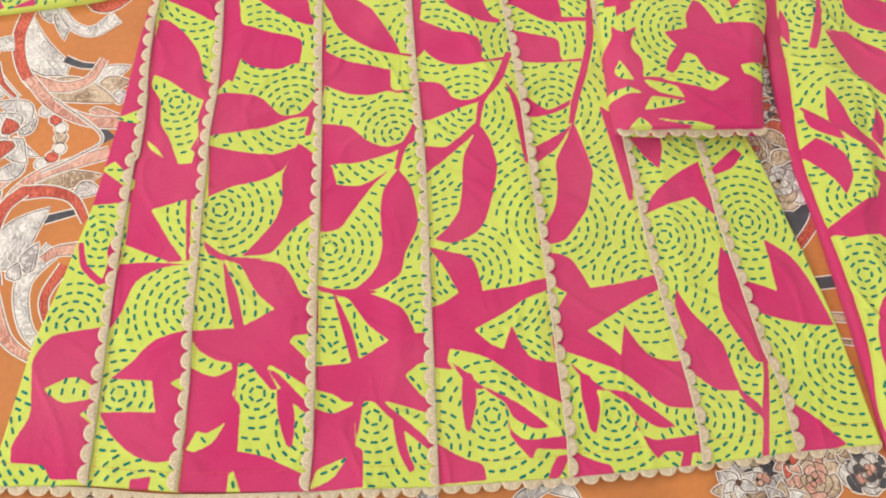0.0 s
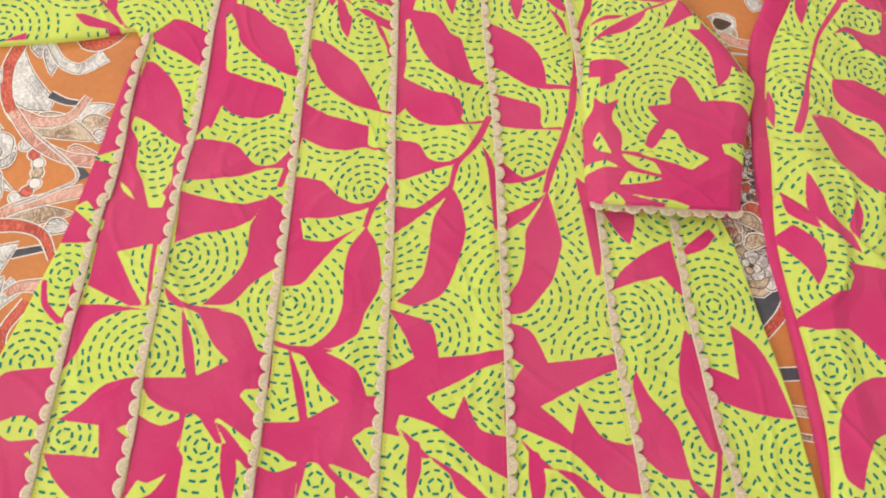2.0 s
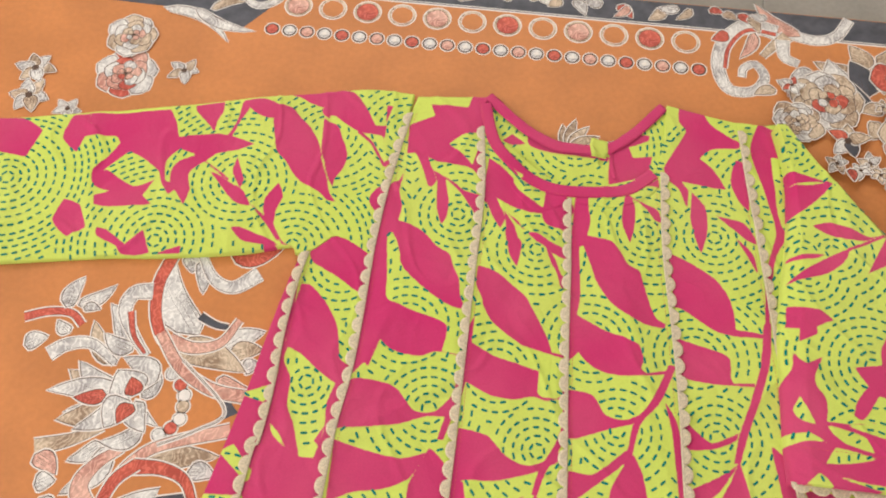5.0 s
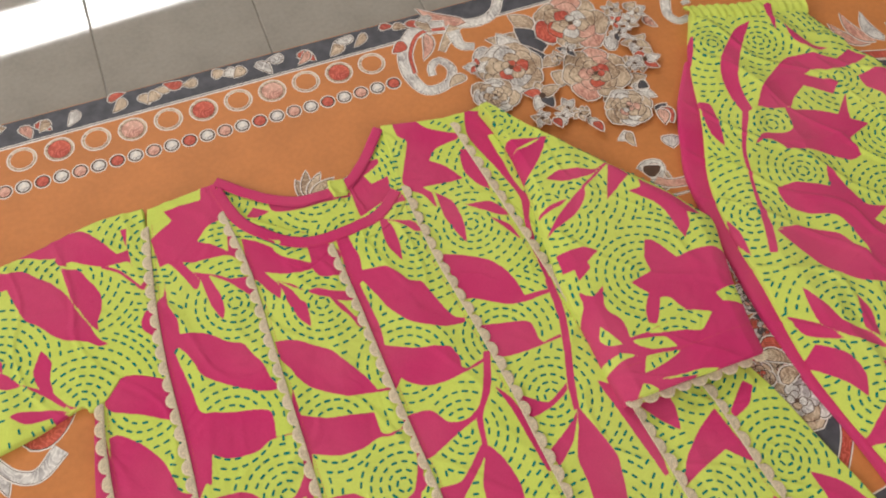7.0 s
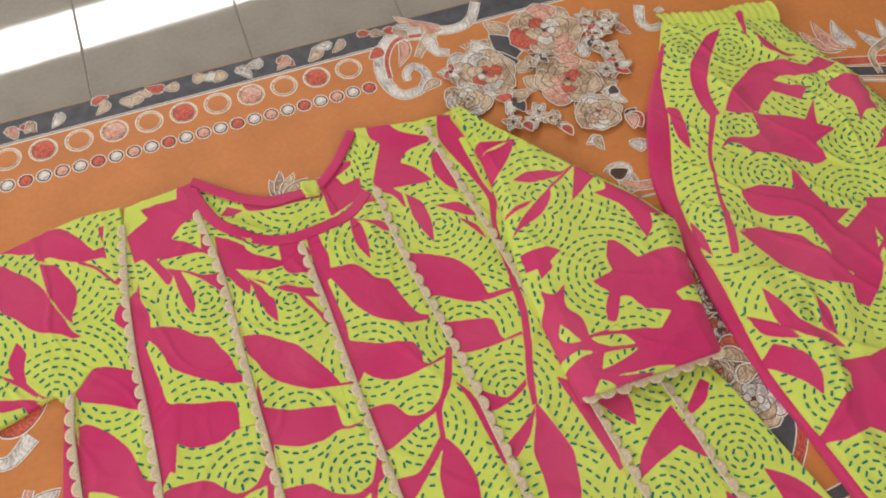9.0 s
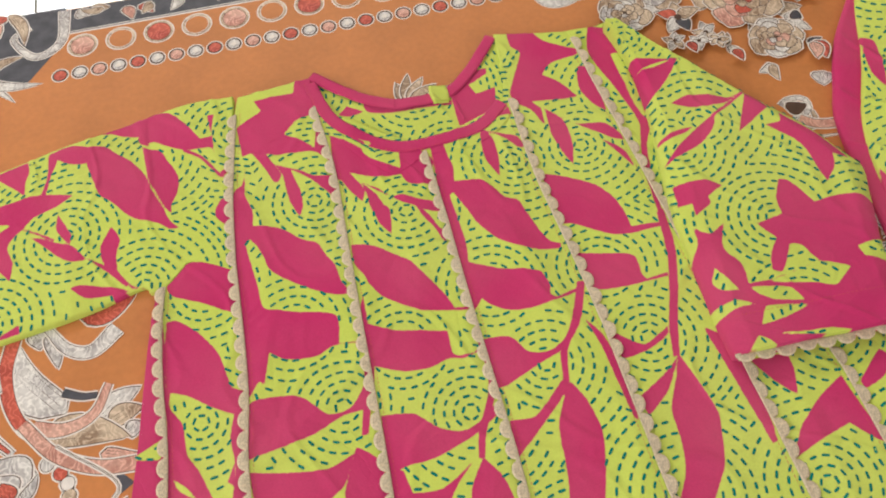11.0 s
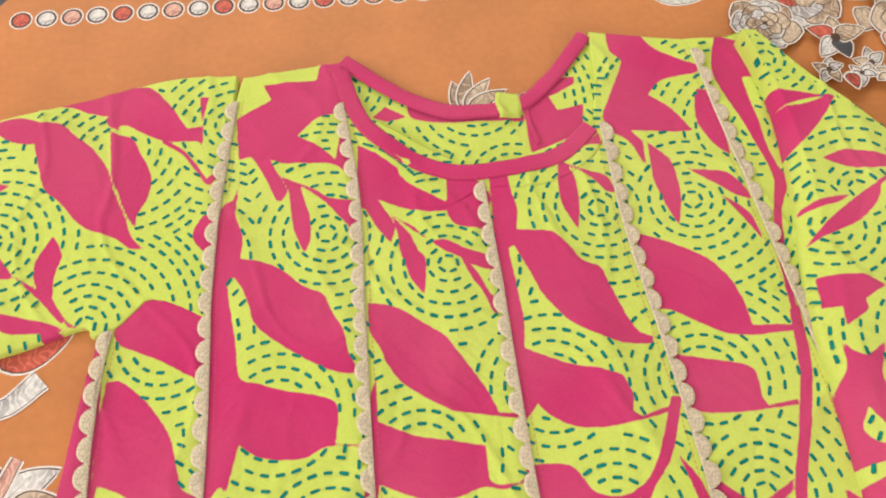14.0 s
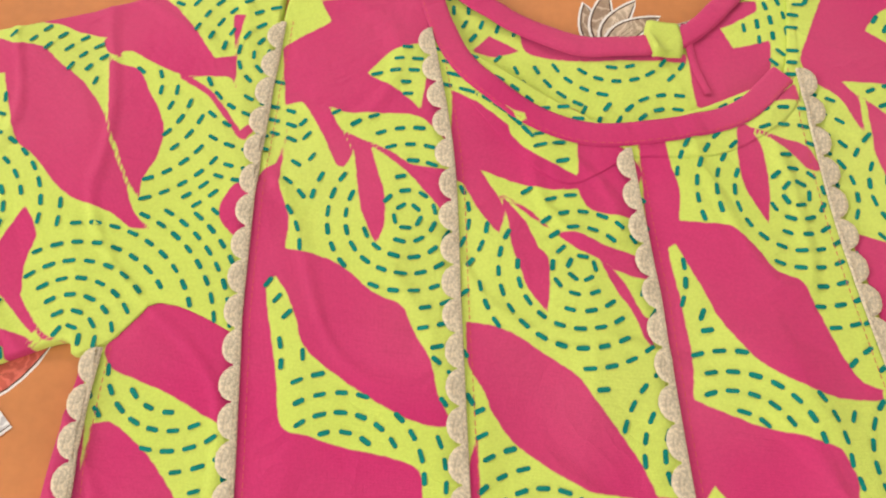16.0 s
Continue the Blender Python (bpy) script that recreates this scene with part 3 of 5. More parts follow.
SLEEVE_L.pink((-255, 607), (-250, 598), (-248, 592), (-251, 586), (-250, 572), (-251, 568), (-258, 574), (-262, 584), (-262, 594))
SLEEVE_L.pink((-274, 585), (-271, 584), (-251, 569), (-242, 556), (-244, 554), (-258, 570))
SLEEVE_L.pink((-285, 561), (-277, 562), (-262, 558), (-249, 554), (-241, 550), (-273, 550))
SLEEVE_L.rings((-346, 541), (-288, 608))
SLEEVE_L.pink((-560, 639), (-499, 651), (-476, 639), (-482, 610), (-549, 616))
SLEEVE_L.pink((-607, 610), (-565, 626), (-530, 576), (-563, 545))
SLEEVE_R.pink((178, 501), (182, 494), (187, 490), (200, 498), (192, 478), (200, 463), (199, 446), (214, 446), (241, 450), (257, 453), (276, 455), (308, 441), (300, 392), (300, 388), (170, 388), (159, 415), (164, 452), (170, 476), (176, 486))
SLEEVE_R.pink((254, 526), (260, 523), (272, 501), (286, 502), (292, 502), (308, 498), (319, 490), (313, 462), (287, 459), (290, 443), (310, 441), (307, 437), (257, 452), (252, 459), (248, 468), (240, 471), (232, 457), (226, 450), (220, 453), (223, 464), (233, 478), (223, 492), (245, 496), (245, 509))
SLEEVE_R.lime((214, 445), (241, 450), (257, 452), (275, 444), (266, 437), (258, 432), (245, 437), (228, 441))
SLEEVE_R.lime((199, 443), (214, 441), (227, 437), (233, 426), (211, 431), (202, 438))
SLEEVE_R.lime((204, 427), (220, 425), (235, 422), (214, 416), (196, 414))
SLEEVE_R.lime((181, 464), (185, 456), (191, 443), (182, 445), (176, 453))
SLEEVE_R.lime((164, 430), (169, 434), (186, 436), (198, 430), (184, 430), (169, 425))
SLEEVE_R.lime((191, 407), (196, 404), (202, 396), (182, 398))
SLEEVE_R.lime((202, 406), (222, 403), (243, 401), (255, 397), (253, 393), (229, 399), (215, 402))
SLEEVE_R.lime((240, 470), (248, 467), (251, 459), (242, 453), (233, 452))
TROUSER.pink((370, 495), (386, 491), (410, 472), (424, 448), (438, 425), (441, 412), (414, 424), (395, 441), (382, 466))
TROUSER.pink((456, 462), (497, 483), (480, 449), (468, 415), (437, 390), (429, 398), (439, 420), (468, 434))
TROUSER.pink((399, 416), (402, 399), (395, 375), (388, 387))
TROUSER.pink((358, 438), (368, 415), (373, 398), (389, 381), (396, 363), (369, 384), (355, 404))
TROUSER.pink((335, 420), (354, 403), (365, 384), (340, 399))
TROUSER.pink((343, 389), (362, 372), (365, 352), (356, 334), (348, 352), (325, 378))
TROUSER.pink((382, 356), (444, 345), (399, 272), (372, 301), (346, 302), (326, 299), (370, 328), (389, 332))
TROUSER.pink((333, 302), (375, 323), (389, 346), (444, 355), (447, 324), (400, 303), (352, 296))
TROUSER.pink((367, 245), (392, 260), (424, 255), (418, 227), (382, 209), (368, 172), (356, 181), (357, 217))
TROUSER.pink((392, 186), (430, 200), (447, 157), (400, 139))
TROUSER.pink((458, 309), (486, 284), (464, 228), (435, 246))
TROUSER.pink((360, 156), (386, 161), (396, 122), (369, 111))
TROUSER.pink((503, 492), (550, 469), (524, 400), (480, 433))
BODY.pink((-149, 684), (-127, 697), (-132, 709), (-108, 710), (-98, 710), (-95, 722), (-83, 732), (-80, 726), (-81, 698), (-84, 685), (-80, 675), (-76, 624), (-78, 632), (-88, 644), (-101, 647), (-119, 648), (-128, 652), (-122, 639), (-118, 629), (-121, 622), (-124, 623), (-132, 642), (-138, 653), (-140, 655), (-147, 654))
BODY.lime((-111, 668), (-100, 679), (-82, 684), (-79, 680), (-83, 673), (-88, 648), (-97, 658), (-107, 665))
BODY.pink((-146, 643), (-148, 615), (-144, 600), (-145, 586), (-128, 581), (-118, 574), (-109, 565), (-98, 559), (-94, 549), (-91, 543), (-87, 535), (-85, 523), (-81, 514), (-80, 510), (-89, 511), (-97, 514), (-110, 522), (-121, 530), (-134, 541), (-138, 548), (-139, 554), (-143, 565), (-148, 574), (-152, 571), (-150, 555), (-147, 534), (-144, 513), (-133, 509), (-123, 505), (-104, 500), (-93, 495), (-92, 485), (-94, 473), (-77, 471), (-77, 469), (-98, 472), (-110, 467), (-122, 467), (-135, 470), (-144, 477), (-146, 468), (-150, 452), (-153, 456), (-163, 443), (-162, 489), (-162, 565), (-157, 620), (-150, 626))
BODY.pink((-117, 629), (-116, 621), (-114, 602), (-108, 586), (-105, 593), (-104, 607), (-108, 624), (-111, 633), (-122, 640))
BODY.pink((-102, 629), (-93, 622), (-78, 618), (-75, 611), (-77, 592), (-80, 599), (-88, 610), (-96, 620), (-109, 631), (-124, 640), (-111, 634))
BODY.pink((-74, 657), (-62, 649), (-51, 639), (-50, 635), (-43, 626), (-34, 620), (-23, 613), (-22, 632), (-5, 627), (-1, 624), (3, 614), (0, 600), (2, 580), (0, 592), (-8, 594), (-20, 598), (-24, 607), (-34, 607), (-46, 610), (-64, 618), (-57, 605), (-55, 597), (-58, 588), (-66, 600), (-71, 611), (-75, 614), (-76, 624))
BODY.pink((-35, 588), (-26, 587), (-16, 581), (-5, 577), (4, 570), (4, 565), (-3, 566), (-12, 570), (-18, 575), (-27, 580), (-37, 589), (-46, 597), (-55, 606), (-45, 599))
BODY.pink((-54, 596), (-53, 582), (-51, 575), (-48, 564), (-41, 553), (-39, 566), (-39, 577), (-42, 581), (-47, 594), (-56, 606))
BODY.pink((-18, 574), (-13, 560), (-8, 552), (-4, 541), (-1, 536), (-1, 543), (2, 549), (-3, 550), (-6, 555), (-10, 565), (-14, 571), (-19, 577))
BODY.pink((-73, 551), (-60, 548), (-50, 542), (-41, 535), (-32, 528), (-27, 520), (-23, 514), (-17, 504), (-12, 495), (-9, 488), (-7, 482), (3, 481), (3, 478), (-17, 482), (-28, 484), (-27, 483), (-34, 486), (-46, 494), (-57, 503), (-65, 515), (-67, 522), (-73, 534))
BODY.pink((-71, 506), (-71, 482), (-51, 473), (-32, 469), (-16, 465), (-16, 458), (-16, 448), (-13, 445), (-1, 445), (7, 452), (6, 446), (-8, 442), (-20, 444), (-33, 440), (-52, 441), (-68, 448), (-72, 450), (-76, 430), (-76, 490))
BODY.pink((4, 628), (15, 628), (16, 616), (18, 605), (16, 591), (27, 589), (36, 587), (45, 577), (51, 567), (60, 563), (63, 555), (68, 539), (71, 530), (76, 521), (83, 518), (82, 514), (65, 515), (49, 522), (38, 530), (30, 540), (24, 550), (22, 557), (15, 576), (13, 581), (10, 579), (11, 561), (12, 546), (13, 535), (11, 517), (23, 511), (34, 506), (50, 501), (61, 496), (63, 491), (65, 485), (63, 476), (67, 473), (84, 478), (84, 475), (68, 471), (49, 469), (32, 471), (20, 478), (14, 485), (5, 475), (4, 502), (2, 566))
BODY.pink((47, 635), (45, 622), (45, 606), (52, 588), (55, 601), (56, 614), (55, 626), (51, 635))
BODY.pink((51, 634), (61, 629), (75, 623), (79, 611), (73, 613), (67, 621), (57, 629), (48, 634))
BODY.pink((62, 645), (75, 654), (76, 645), (70, 646))
BODY.pink((93, 733), (112, 736), (122, 717), (146, 700), (146, 694), (122, 691), (111, 680), (123, 670), (134, 651), (121, 651), (95, 654), (101, 645), (100, 627), (93, 646), (82, 656), (80, 667), (99, 708), (93, 718))
BODY.pink((104, 642), (103, 620), (107, 601), (112, 586), (117, 605), (117, 624), (113, 635), (103, 646))
BODY.pink((101, 647), (112, 636), (125, 624), (147, 619), (157, 606), (158, 599), (149, 603), (136, 614), (121, 627))
BODY.pink((143, 682), (150, 679), (153, 651), (153, 631), (145, 639), (138, 657), (140, 674))
BODY.pink((140, 604), (155, 589), (158, 571), (148, 590))
BODY.pink((84, 584), (99, 578), (123, 563), (134, 546), (138, 528), (138, 519), (162, 516), (161, 513), (137, 513), (121, 517), (96, 533), (89, 534), (87, 560))
BODY.pink((89, 508), (99, 505), (128, 497), (133, 492), (133, 478), (135, 473), (152, 475), (151, 472), (132, 471), (114, 471), (98, 473), (92, 478), (91, 492))
BODY.pink((164, 724), (182, 717), (185, 687), (174, 689), (175, 661), (177, 633), (180, 620), (184, 611), (174, 589), (170, 565), (165, 529), (160, 498), (156, 491), (160, 517), (163, 546), (164, 566), (169, 590), (175, 613), (169, 641), (161, 670), (156, 697))
BODY.pink((-207, 575), (-196, 566), (-180, 561), (-164, 551), (-162, 540), (-161, 510), (-166, 514), (-174, 519), (-188, 528), (-201, 534), (-211, 539), (-214, 547), (-210, 554), (-206, 557))
BODY.rings((-95, 598), (-26, 571), (66, 601), (123, 602), (-124, 492), (-49, 461), (-98, 425), (-13, 402), (46, 424), (122, 428), (23, 494), (106, 491))
SLEEVE_L.pink((-267, 691), (-257, 689), (-248, 680), (-237, 670), (-229, 659), (-224, 649), (-221, 638), (-213, 619), (-208, 605), (-201, 597), (-209, 598), (-218, 605), (-234, 612), (-243, 620), (-253, 633), (-261, 640), (-265, 651), (-272, 678))
SLEEVE_L.pink((-225, 681), (-221, 679), (-213, 676), (-207, 664), (-202, 654), (-199, 644), (-201, 631), (-206, 620), (-206, 610), (-212, 620), (-218, 635), (-223, 649), (-227, 683))
SLEEVE_L.pink((-262, 706), (-245, 711), (-206, 715), (-192, 700), (-179, 679), (-170, 680), (-172, 703), (-166, 702), (-169, 686), (-169, 663), (-172, 669), (-192, 671), (-200, 675), (-211, 682), (-217, 686), (-222, 686), (-221, 682), (-228, 686), (-231, 692), (-229, 694), (-243, 698), (-250, 702), (-259, 704))
SLEEVE_L.pink((-194, 673), (-180, 663), (-166, 642), (-159, 648), (-157, 645), (-164, 637), (-167, 639), (-181, 660), (-194, 670))
SLEEVE_L.pink((-254, 610), (-250, 604), (-247, 596), (-249, 590), (-251, 573), (-244, 560), (-238, 553), (-231, 551), (-240, 552), (-247, 562), (-258, 571), (-261, 589), (-258, 599))
SLEEVE_L.pink((-256, 556), (-246, 550), (-241, 547), (-253, 542))
SLEEVE_L.pink((-161, 617), (-167, 616), (-173, 603), (-165, 591), (-157, 586), (-154, 614))
SLEEVE_L.rings((-230, 551), (-220, 667))
NECK.pink((-43, 707), (-28, 695), (-11, 687), (4, 688), (17, 681), (23, 676), (32, 674), (31, 669), (15, 671), (-12, 672), (-29, 674), (-40, 678), (-42, 688))
NECK.pink((-56, 666), (-41, 657), (-25, 650), (-17, 643), (-19, 634), (-50, 640), (-64, 662))
NECK.pink((-64, 680), (-56, 688), (-43, 679), (-55, 676))
NECK.pink((34, 693), (44, 700), (67, 701), (66, 695), (49, 687), (53, 676), (70, 679), (63, 649), (47, 642), (32, 646), (32, 665))
NECK.rings((1, 686), (-83, 703), (19, 627))
SLEEVE_R.pink((182, 668), (205, 662), (220, 658), (210, 645), (194, 629), (181, 620), (180, 640))
SLEEVE_R.lime((184, 653), (204, 658), (215, 659), (199, 654))
SLEEVE_R.pink((200, 615), (213, 619), (228, 616), (246, 609), (259, 613), (242, 605), (224, 605), (210, 609))
SLEEVE_R.pink((260, 611), (267, 607), (273, 593), (262, 587), (254, 582), (242, 575), (249, 589))
SLEEVE_R.pink((180, 584), (193, 588), (209, 589), (202, 585), (179, 581))
SLEEVE_R.pink((229, 596), (224, 584), (210, 572), (185, 563), (177, 560), (190, 572), (204, 582), (217, 590))
SLEEVE_R.pink((259, 613), (260, 611), (228, 593), (226, 595))
SLEEVE_R.pink((264, 577), (276, 577), (279, 586), (290, 573), (304, 555), (311, 542), (315, 533), (302, 538), (299, 527), (288, 515), (287, 526), (285, 547), (280, 559))
SLEEVE_R.pink((176, 540), (184, 539), (201, 537), (211, 530), (197, 523), (197, 517), (183, 509), (184, 520), (174, 521))
SLEEVE_R.rings((237, 494), (193, 570))
BODY.rings((-225, 449), (-172, 586), (-186, 539), (169, 648))
BODY.rings((-154, 334), (-67, 300), (1, 242), (115, 316), (202, 304), (181, 266), (272, 316), (-173, 251), (-259, 242), (-80, 158))
BODY.rings((10, 143), (53, 164), (144, 161), (257, 199), (333, 197), (210, 157), (243, 409), (-220, 188), (-120, 185), (-35, 165), (-245, 314), (-196, 435), (-198, 107), (42, 279))
SLEEVE_L.rings((-150, 680), (-490, 586))
SLEEVE_R.rings((215, 592), (191, 588), (306, 470), (231, 418), (276, 377), (186, 691))
TROUSER.pink((463, 722), (482, 726), (454, 696), (432, 666), (424, 639), (422, 622), (412, 620), (412, 646), (417, 671), (426, 690))
TROUSER.pink((413, 625), (416, 619), (389, 579), (375, 537), (368, 498), (358, 474), (352, 477), (362, 505), (374, 546), (385, 580))
TROUSER.pink((429, 624), (444, 642), (473, 661), (492, 670), (517, 666), (536, 653), (560, 661), (571, 645), (550, 639), (519, 640), (510, 646), (495, 644), (523, 625), (512, 615), (497, 627), (488, 633), (471, 623), (461, 614), (442, 616))
TROUSER.pink((402, 584), (416, 593), (438, 587), (448, 590), (454, 614), (482, 603), (501, 591), (523, 611), (509, 582), (521, 570), (495, 562), (495, 542), (481, 540), (455, 560), (427, 569), (419, 584))
TROUSER.pink((394, 534), (414, 533), (442, 519), (454, 544), (458, 518), (466, 492), (483, 485), (461, 475), (466, 464), (504, 486), (490, 459), (464, 426), (450, 419), (432, 434), (435, 463), (431, 489), (410, 500), (395, 515))
TROUSER.pink((372, 497), (390, 494), (421, 473), (428, 453), (436, 429), (400, 453), (384, 471), (382, 489))
TROUSER.pink((545, 624), (564, 625), (579, 619), (578, 598), (572, 589), (575, 575), (560, 578), (548, 567), (554, 596), (545, 610))
TROUSER.pink((543, 536), (560, 547), (559, 552), (585, 563), (593, 549), (594, 528), (591, 525), (575, 531))
TROUSER.pink((570, 510), (566, 500), (534, 474), (521, 470), (527, 482), (546, 503))
TROUSER.pink((500, 456), (537, 455), (528, 440), (503, 449))
TROUSER.pink((546, 479), (547, 477), (509, 457), (472, 429), (468, 431), (506, 458))
TROUSER.pink((408, 731), (415, 726), (398, 696), (387, 688))
TROUSER.pink((381, 653), (390, 645), (382, 611), (374, 592), (371, 611))
TROUSER.pink((337, 524), (341, 505), (338, 482), (333, 499))
TROUSER.pink((506, 741), (515, 739), (500, 704), (500, 713))
TROUSER.pink((511, 709), (514, 699), (528, 676), (541, 668), (521, 671), (509, 686))
TROUSER.rings((427, 709), (476, 699), (533, 555), (359, 516), (431, 600), (496, 422), (427, 542), (526, 629), (497, 493))
TROUSER.rings((380, 401), (492, 444), (366, 330), (339, 373), (411, 284), (356, 264))
TROUSER.rings((363, 172), (431, 182), (454, 404))
SEAM_A = [(-216, 547), (-220, 512), (-222, 473), (-221, 430), (-223, 383), (-226, 378), (-230, 308), (-232, 271), (-234, 222), (-236, 163), (-238, 124)]
SEAM_B = [(-149, 697), (-157, 636), (-162, 565), (-162, 489), (-163, 443), (-167, 398), (-169, 307), (-171, 242), (-171, 186), (-175, 117)]
SEAM_C = [(-83, 690), (-76, 624), (-76, 555), (-76, 481), (-76, 422), (-76, 370), (-78, 296), (-79, 209), (-80, 150), (-83, 114)]
SEAM_D = [(-1, 625), (2, 566), (4, 502), (6, 453), (10, 358), (10, 294), (10, 224), (10, 164), (10, 114)]
SEAM_E = [(78, 661), (81, 583), (89, 509), (94, 446), (99, 347), (103, 287), (106, 213), (108, 161), (108, 117)]
SEAM_F = [(146, 712), (154, 646), (164, 568), (169, 511), (177, 434), (182, 371), (191, 275), (201, 214), (208, 157), (208, 123)]
SEAM_G = [(189, 720), (186, 615), (193, 519), (227, 465), (243, 387), (249, 319), (259, 264), (268, 213), (277, 177), (281, 130)]
EDGE_L = [(-222, 543), (-233, 479), (-242, 413), (-255, 338), (-259, 323), (-275, 263), (-288, 215), (-299, 157), (-306, 125)]
EDGE_R = [(261, 459), (294, 370), (310, 307), (328, 234), (338, 179), (346, 133)]
HEM = [(-306, 126), (-238, 121), (-175, 114), (-82, 113), (10, 114), (108, 117), (207, 124), (281, 130), (347, 134)]
NECK_FRONT = [(-83, 716), (-76, 688), (-64, 665), (-36, 641), (-5, 632), (45, 639), (71, 659), (80, 696), (82, 732)]
NECK_BACK = [(-81, 725), (-49, 697), (-21, 681), (0, 678), (28, 681), (54, 702), (79, 733)]
SHOULDER_L = [(-149, 716), (-115, 718), (-82, 723)]
SHOULDER_R = [(82, 735), (104, 734), (141, 722), (189, 720)]
SLEEVE_L_TOP = [(-603, 631), (-441, 664), (-366, 679), (-291, 697), (-200, 718), (-149, 718)]
SLEEVE_L_BOTTOM = [(-541, 493), (-390, 521), (-343, 527), (-273, 539), (-232, 551), (-226, 544), (-213, 549), (-205, 557), (-195, 565), (-180, 560), (-163, 550)]
SLEEVE_R_OUTER = [(186, 714), (215, 676), (263, 616), (294, 577), (320, 539), (326, 524), (318, 494), (308, 450), (301, 397)]
SLEEVE_R_INNER = [(175, 715), (183, 668), (182, 610), (175, 559), (169, 512), (170, 454), (170, 426), (172, 398)]
TROUSER_LEFT = [(434, 763), (400, 702), (374, 632), (346, 570), (335, 513), (333, 447), (330, 385), (334, 337), (338, 307), (344, 267), (350, 215), (348, 161), (354, 117)]
TROUSER_UNDER = [(423, 754), (396, 704), (364, 659), (343, 614), (328, 570), (320, 471), (320, 419), (323, 369), (331, 322), (337, 272), (344, 206)]

shirt = tagged(empty("kurta", 0.03, 0.4, 0), "pink and lime printed cotton kurta laid flat on the mat", "kurta")


def on(line, a=0.0, b=1.0):
    """The stretch of a line between two shares of its length."""
    p = smooth_line(line)
    return p[int(a * (len(p) - 1)): int(b * (len(p) - 1)) + 1]


def join(*parts):
    return np.vstack(parts)


Z = 0.0042
NF, SHL, SHR = mm(NECK_FRONT), mm(SHOULDER_L), mm(SHOULDER_R)
LINES = [mm(q) for q in (SEAM_A, SEAM_B, SEAM_C, SEAM_D, SEAM_E, SEAM_F, SEAM_G)]
A, B, C, D, E, F, G = LINES
edge_l, edge_r = mm(EDGE_L), mm(EDGE_R)

sheet("side_panel", edge_l, A, shirt, BODY, Z)
sheet("front_panel", join([[-0.211, 0.580]], A), join([[-0.1605, 0.590]], B[3:]), shirt, BODY, Z - 0.0004)
sheet("front_panel", join(SHL[:1] + [0.004, 0], B), join(SHL[-1:], C), shirt, BODY, Z)
sheet("front_panel", join(C[:1], C[1:]), join([D[0] + [0.0, 0.006]], D[1:]), shirt, BODY, Z)
sheet("front_panel", join([D[0] + [0.0, 0.006]], D[1:]), E, shirt, BODY, Z)
sheet("front_panel", join(SHR[:1], NF[7:8], E), join(SHR[2:3], F), shirt, BODY, Z)
sheet("side_panel", join(SHR[2:3], F), join(SHR[3:4], G), shirt, BODY, Z)
sheet("side_panel", G[3:], join(edge_r), shirt, BODY, Z)
# the curved yoke that fills up to the neckline
sheet("front_yoke", NF[1:5], join(C[:1] + [0.001, -0.012], C[:1] + [0.02, -0.045], D[:1] + [-0.03, -0.015], D[:1] + [0, -0.004]), shirt, BODY, Z + 0.0003)
sheet("front_yoke", NF[4:8], join(D[:1] + [0, -0.004], D[:1] + [0.04, -0.004], E[:1] + [-0.004, -0.018], E[:1] + [0.002, 0.02]), shirt, BODY, Z + 0.0003)
# back neck seen through the opening, with its placket
sheet("back_neck", mm(NECK_BACK), NF, shirt, NECK, 0.0020, size=0.6)


def band(name, line, width, height, mat, parent, rise=0.0012, cloth=None):
    """A folded cloth strip that follows a line."""
    p = smooth_line(line, 0.004)
    t = np.gradient(p, axis=0)
    t /= np.linalg.norm(t, axis=1)[:, None]
    nrm = np.stack([t[:, 1], -t[:, 0]], 1)
    verts, faces = [], []
    prof = ((-1, -0.7), (-0.96, 0.5), (-0.6, 1), (0.6, 1), (0.96, 0.5), (1, -0.7))
    for c, o in zip(p, nrm):
        for u, v in prof:
            q = c + o * u * width / 2
            verts.append((q[0], q[1], height + rumple(q[0], q[1]) + v * rise))
    k = len(prof)
    for i in range(len(p) - 1):
        for j in range(k - 1):
            faces.append((i * k + j, i * k + j + 1, (i + 1) * k + j + 1, (i + 1) * k + j))
    f = cloth.field(np.array([v[:2] for v in verts])) if cloth else None
    return mesh_object(name, verts, faces, mat, parent, smooth=True, attr=f)


band("neck_binding", join(NF[:7]), 0.0112, Z + 0.0008, PRINT, shirt, 0.0005, FACING)
seam_stitches(join(NF[:7]), shirt, Z + 0.0015, 0.0046)
band("back_neck_binding", mm(NECK_BACK), 0.010, 0.0036, BINDING, shirt, 0.0008)
tab = Print()
sheet("button_loop", mm([(15, 690), (14, 682), (16, 673)]), mm([(30, 689), (31, 681), (29, 672)]), shirt, tab, 0.0050, puff=0.0012, size=2.5)
band("placket_edge", mm([(33, 690), (34, 668), (38, 652)]), 0.0034, 0.0030, BINDING, shirt, 0.0004)
for line, side in zip(LINES, (1, 1, 1, 1, -1, -1, -1)):
    q = line if line is not G else G[3:]
    lace(q, shirt, Z + 0.0006, side)
    seam_stitches(q, shirt, Z, -0.0045 * side)
lace(mm(HEM), shirt, Z - 0.0018, 1, "hem_lace")
seam_stitches(mm(HEM) + [0, 0.016], shirt, Z, 0.0)

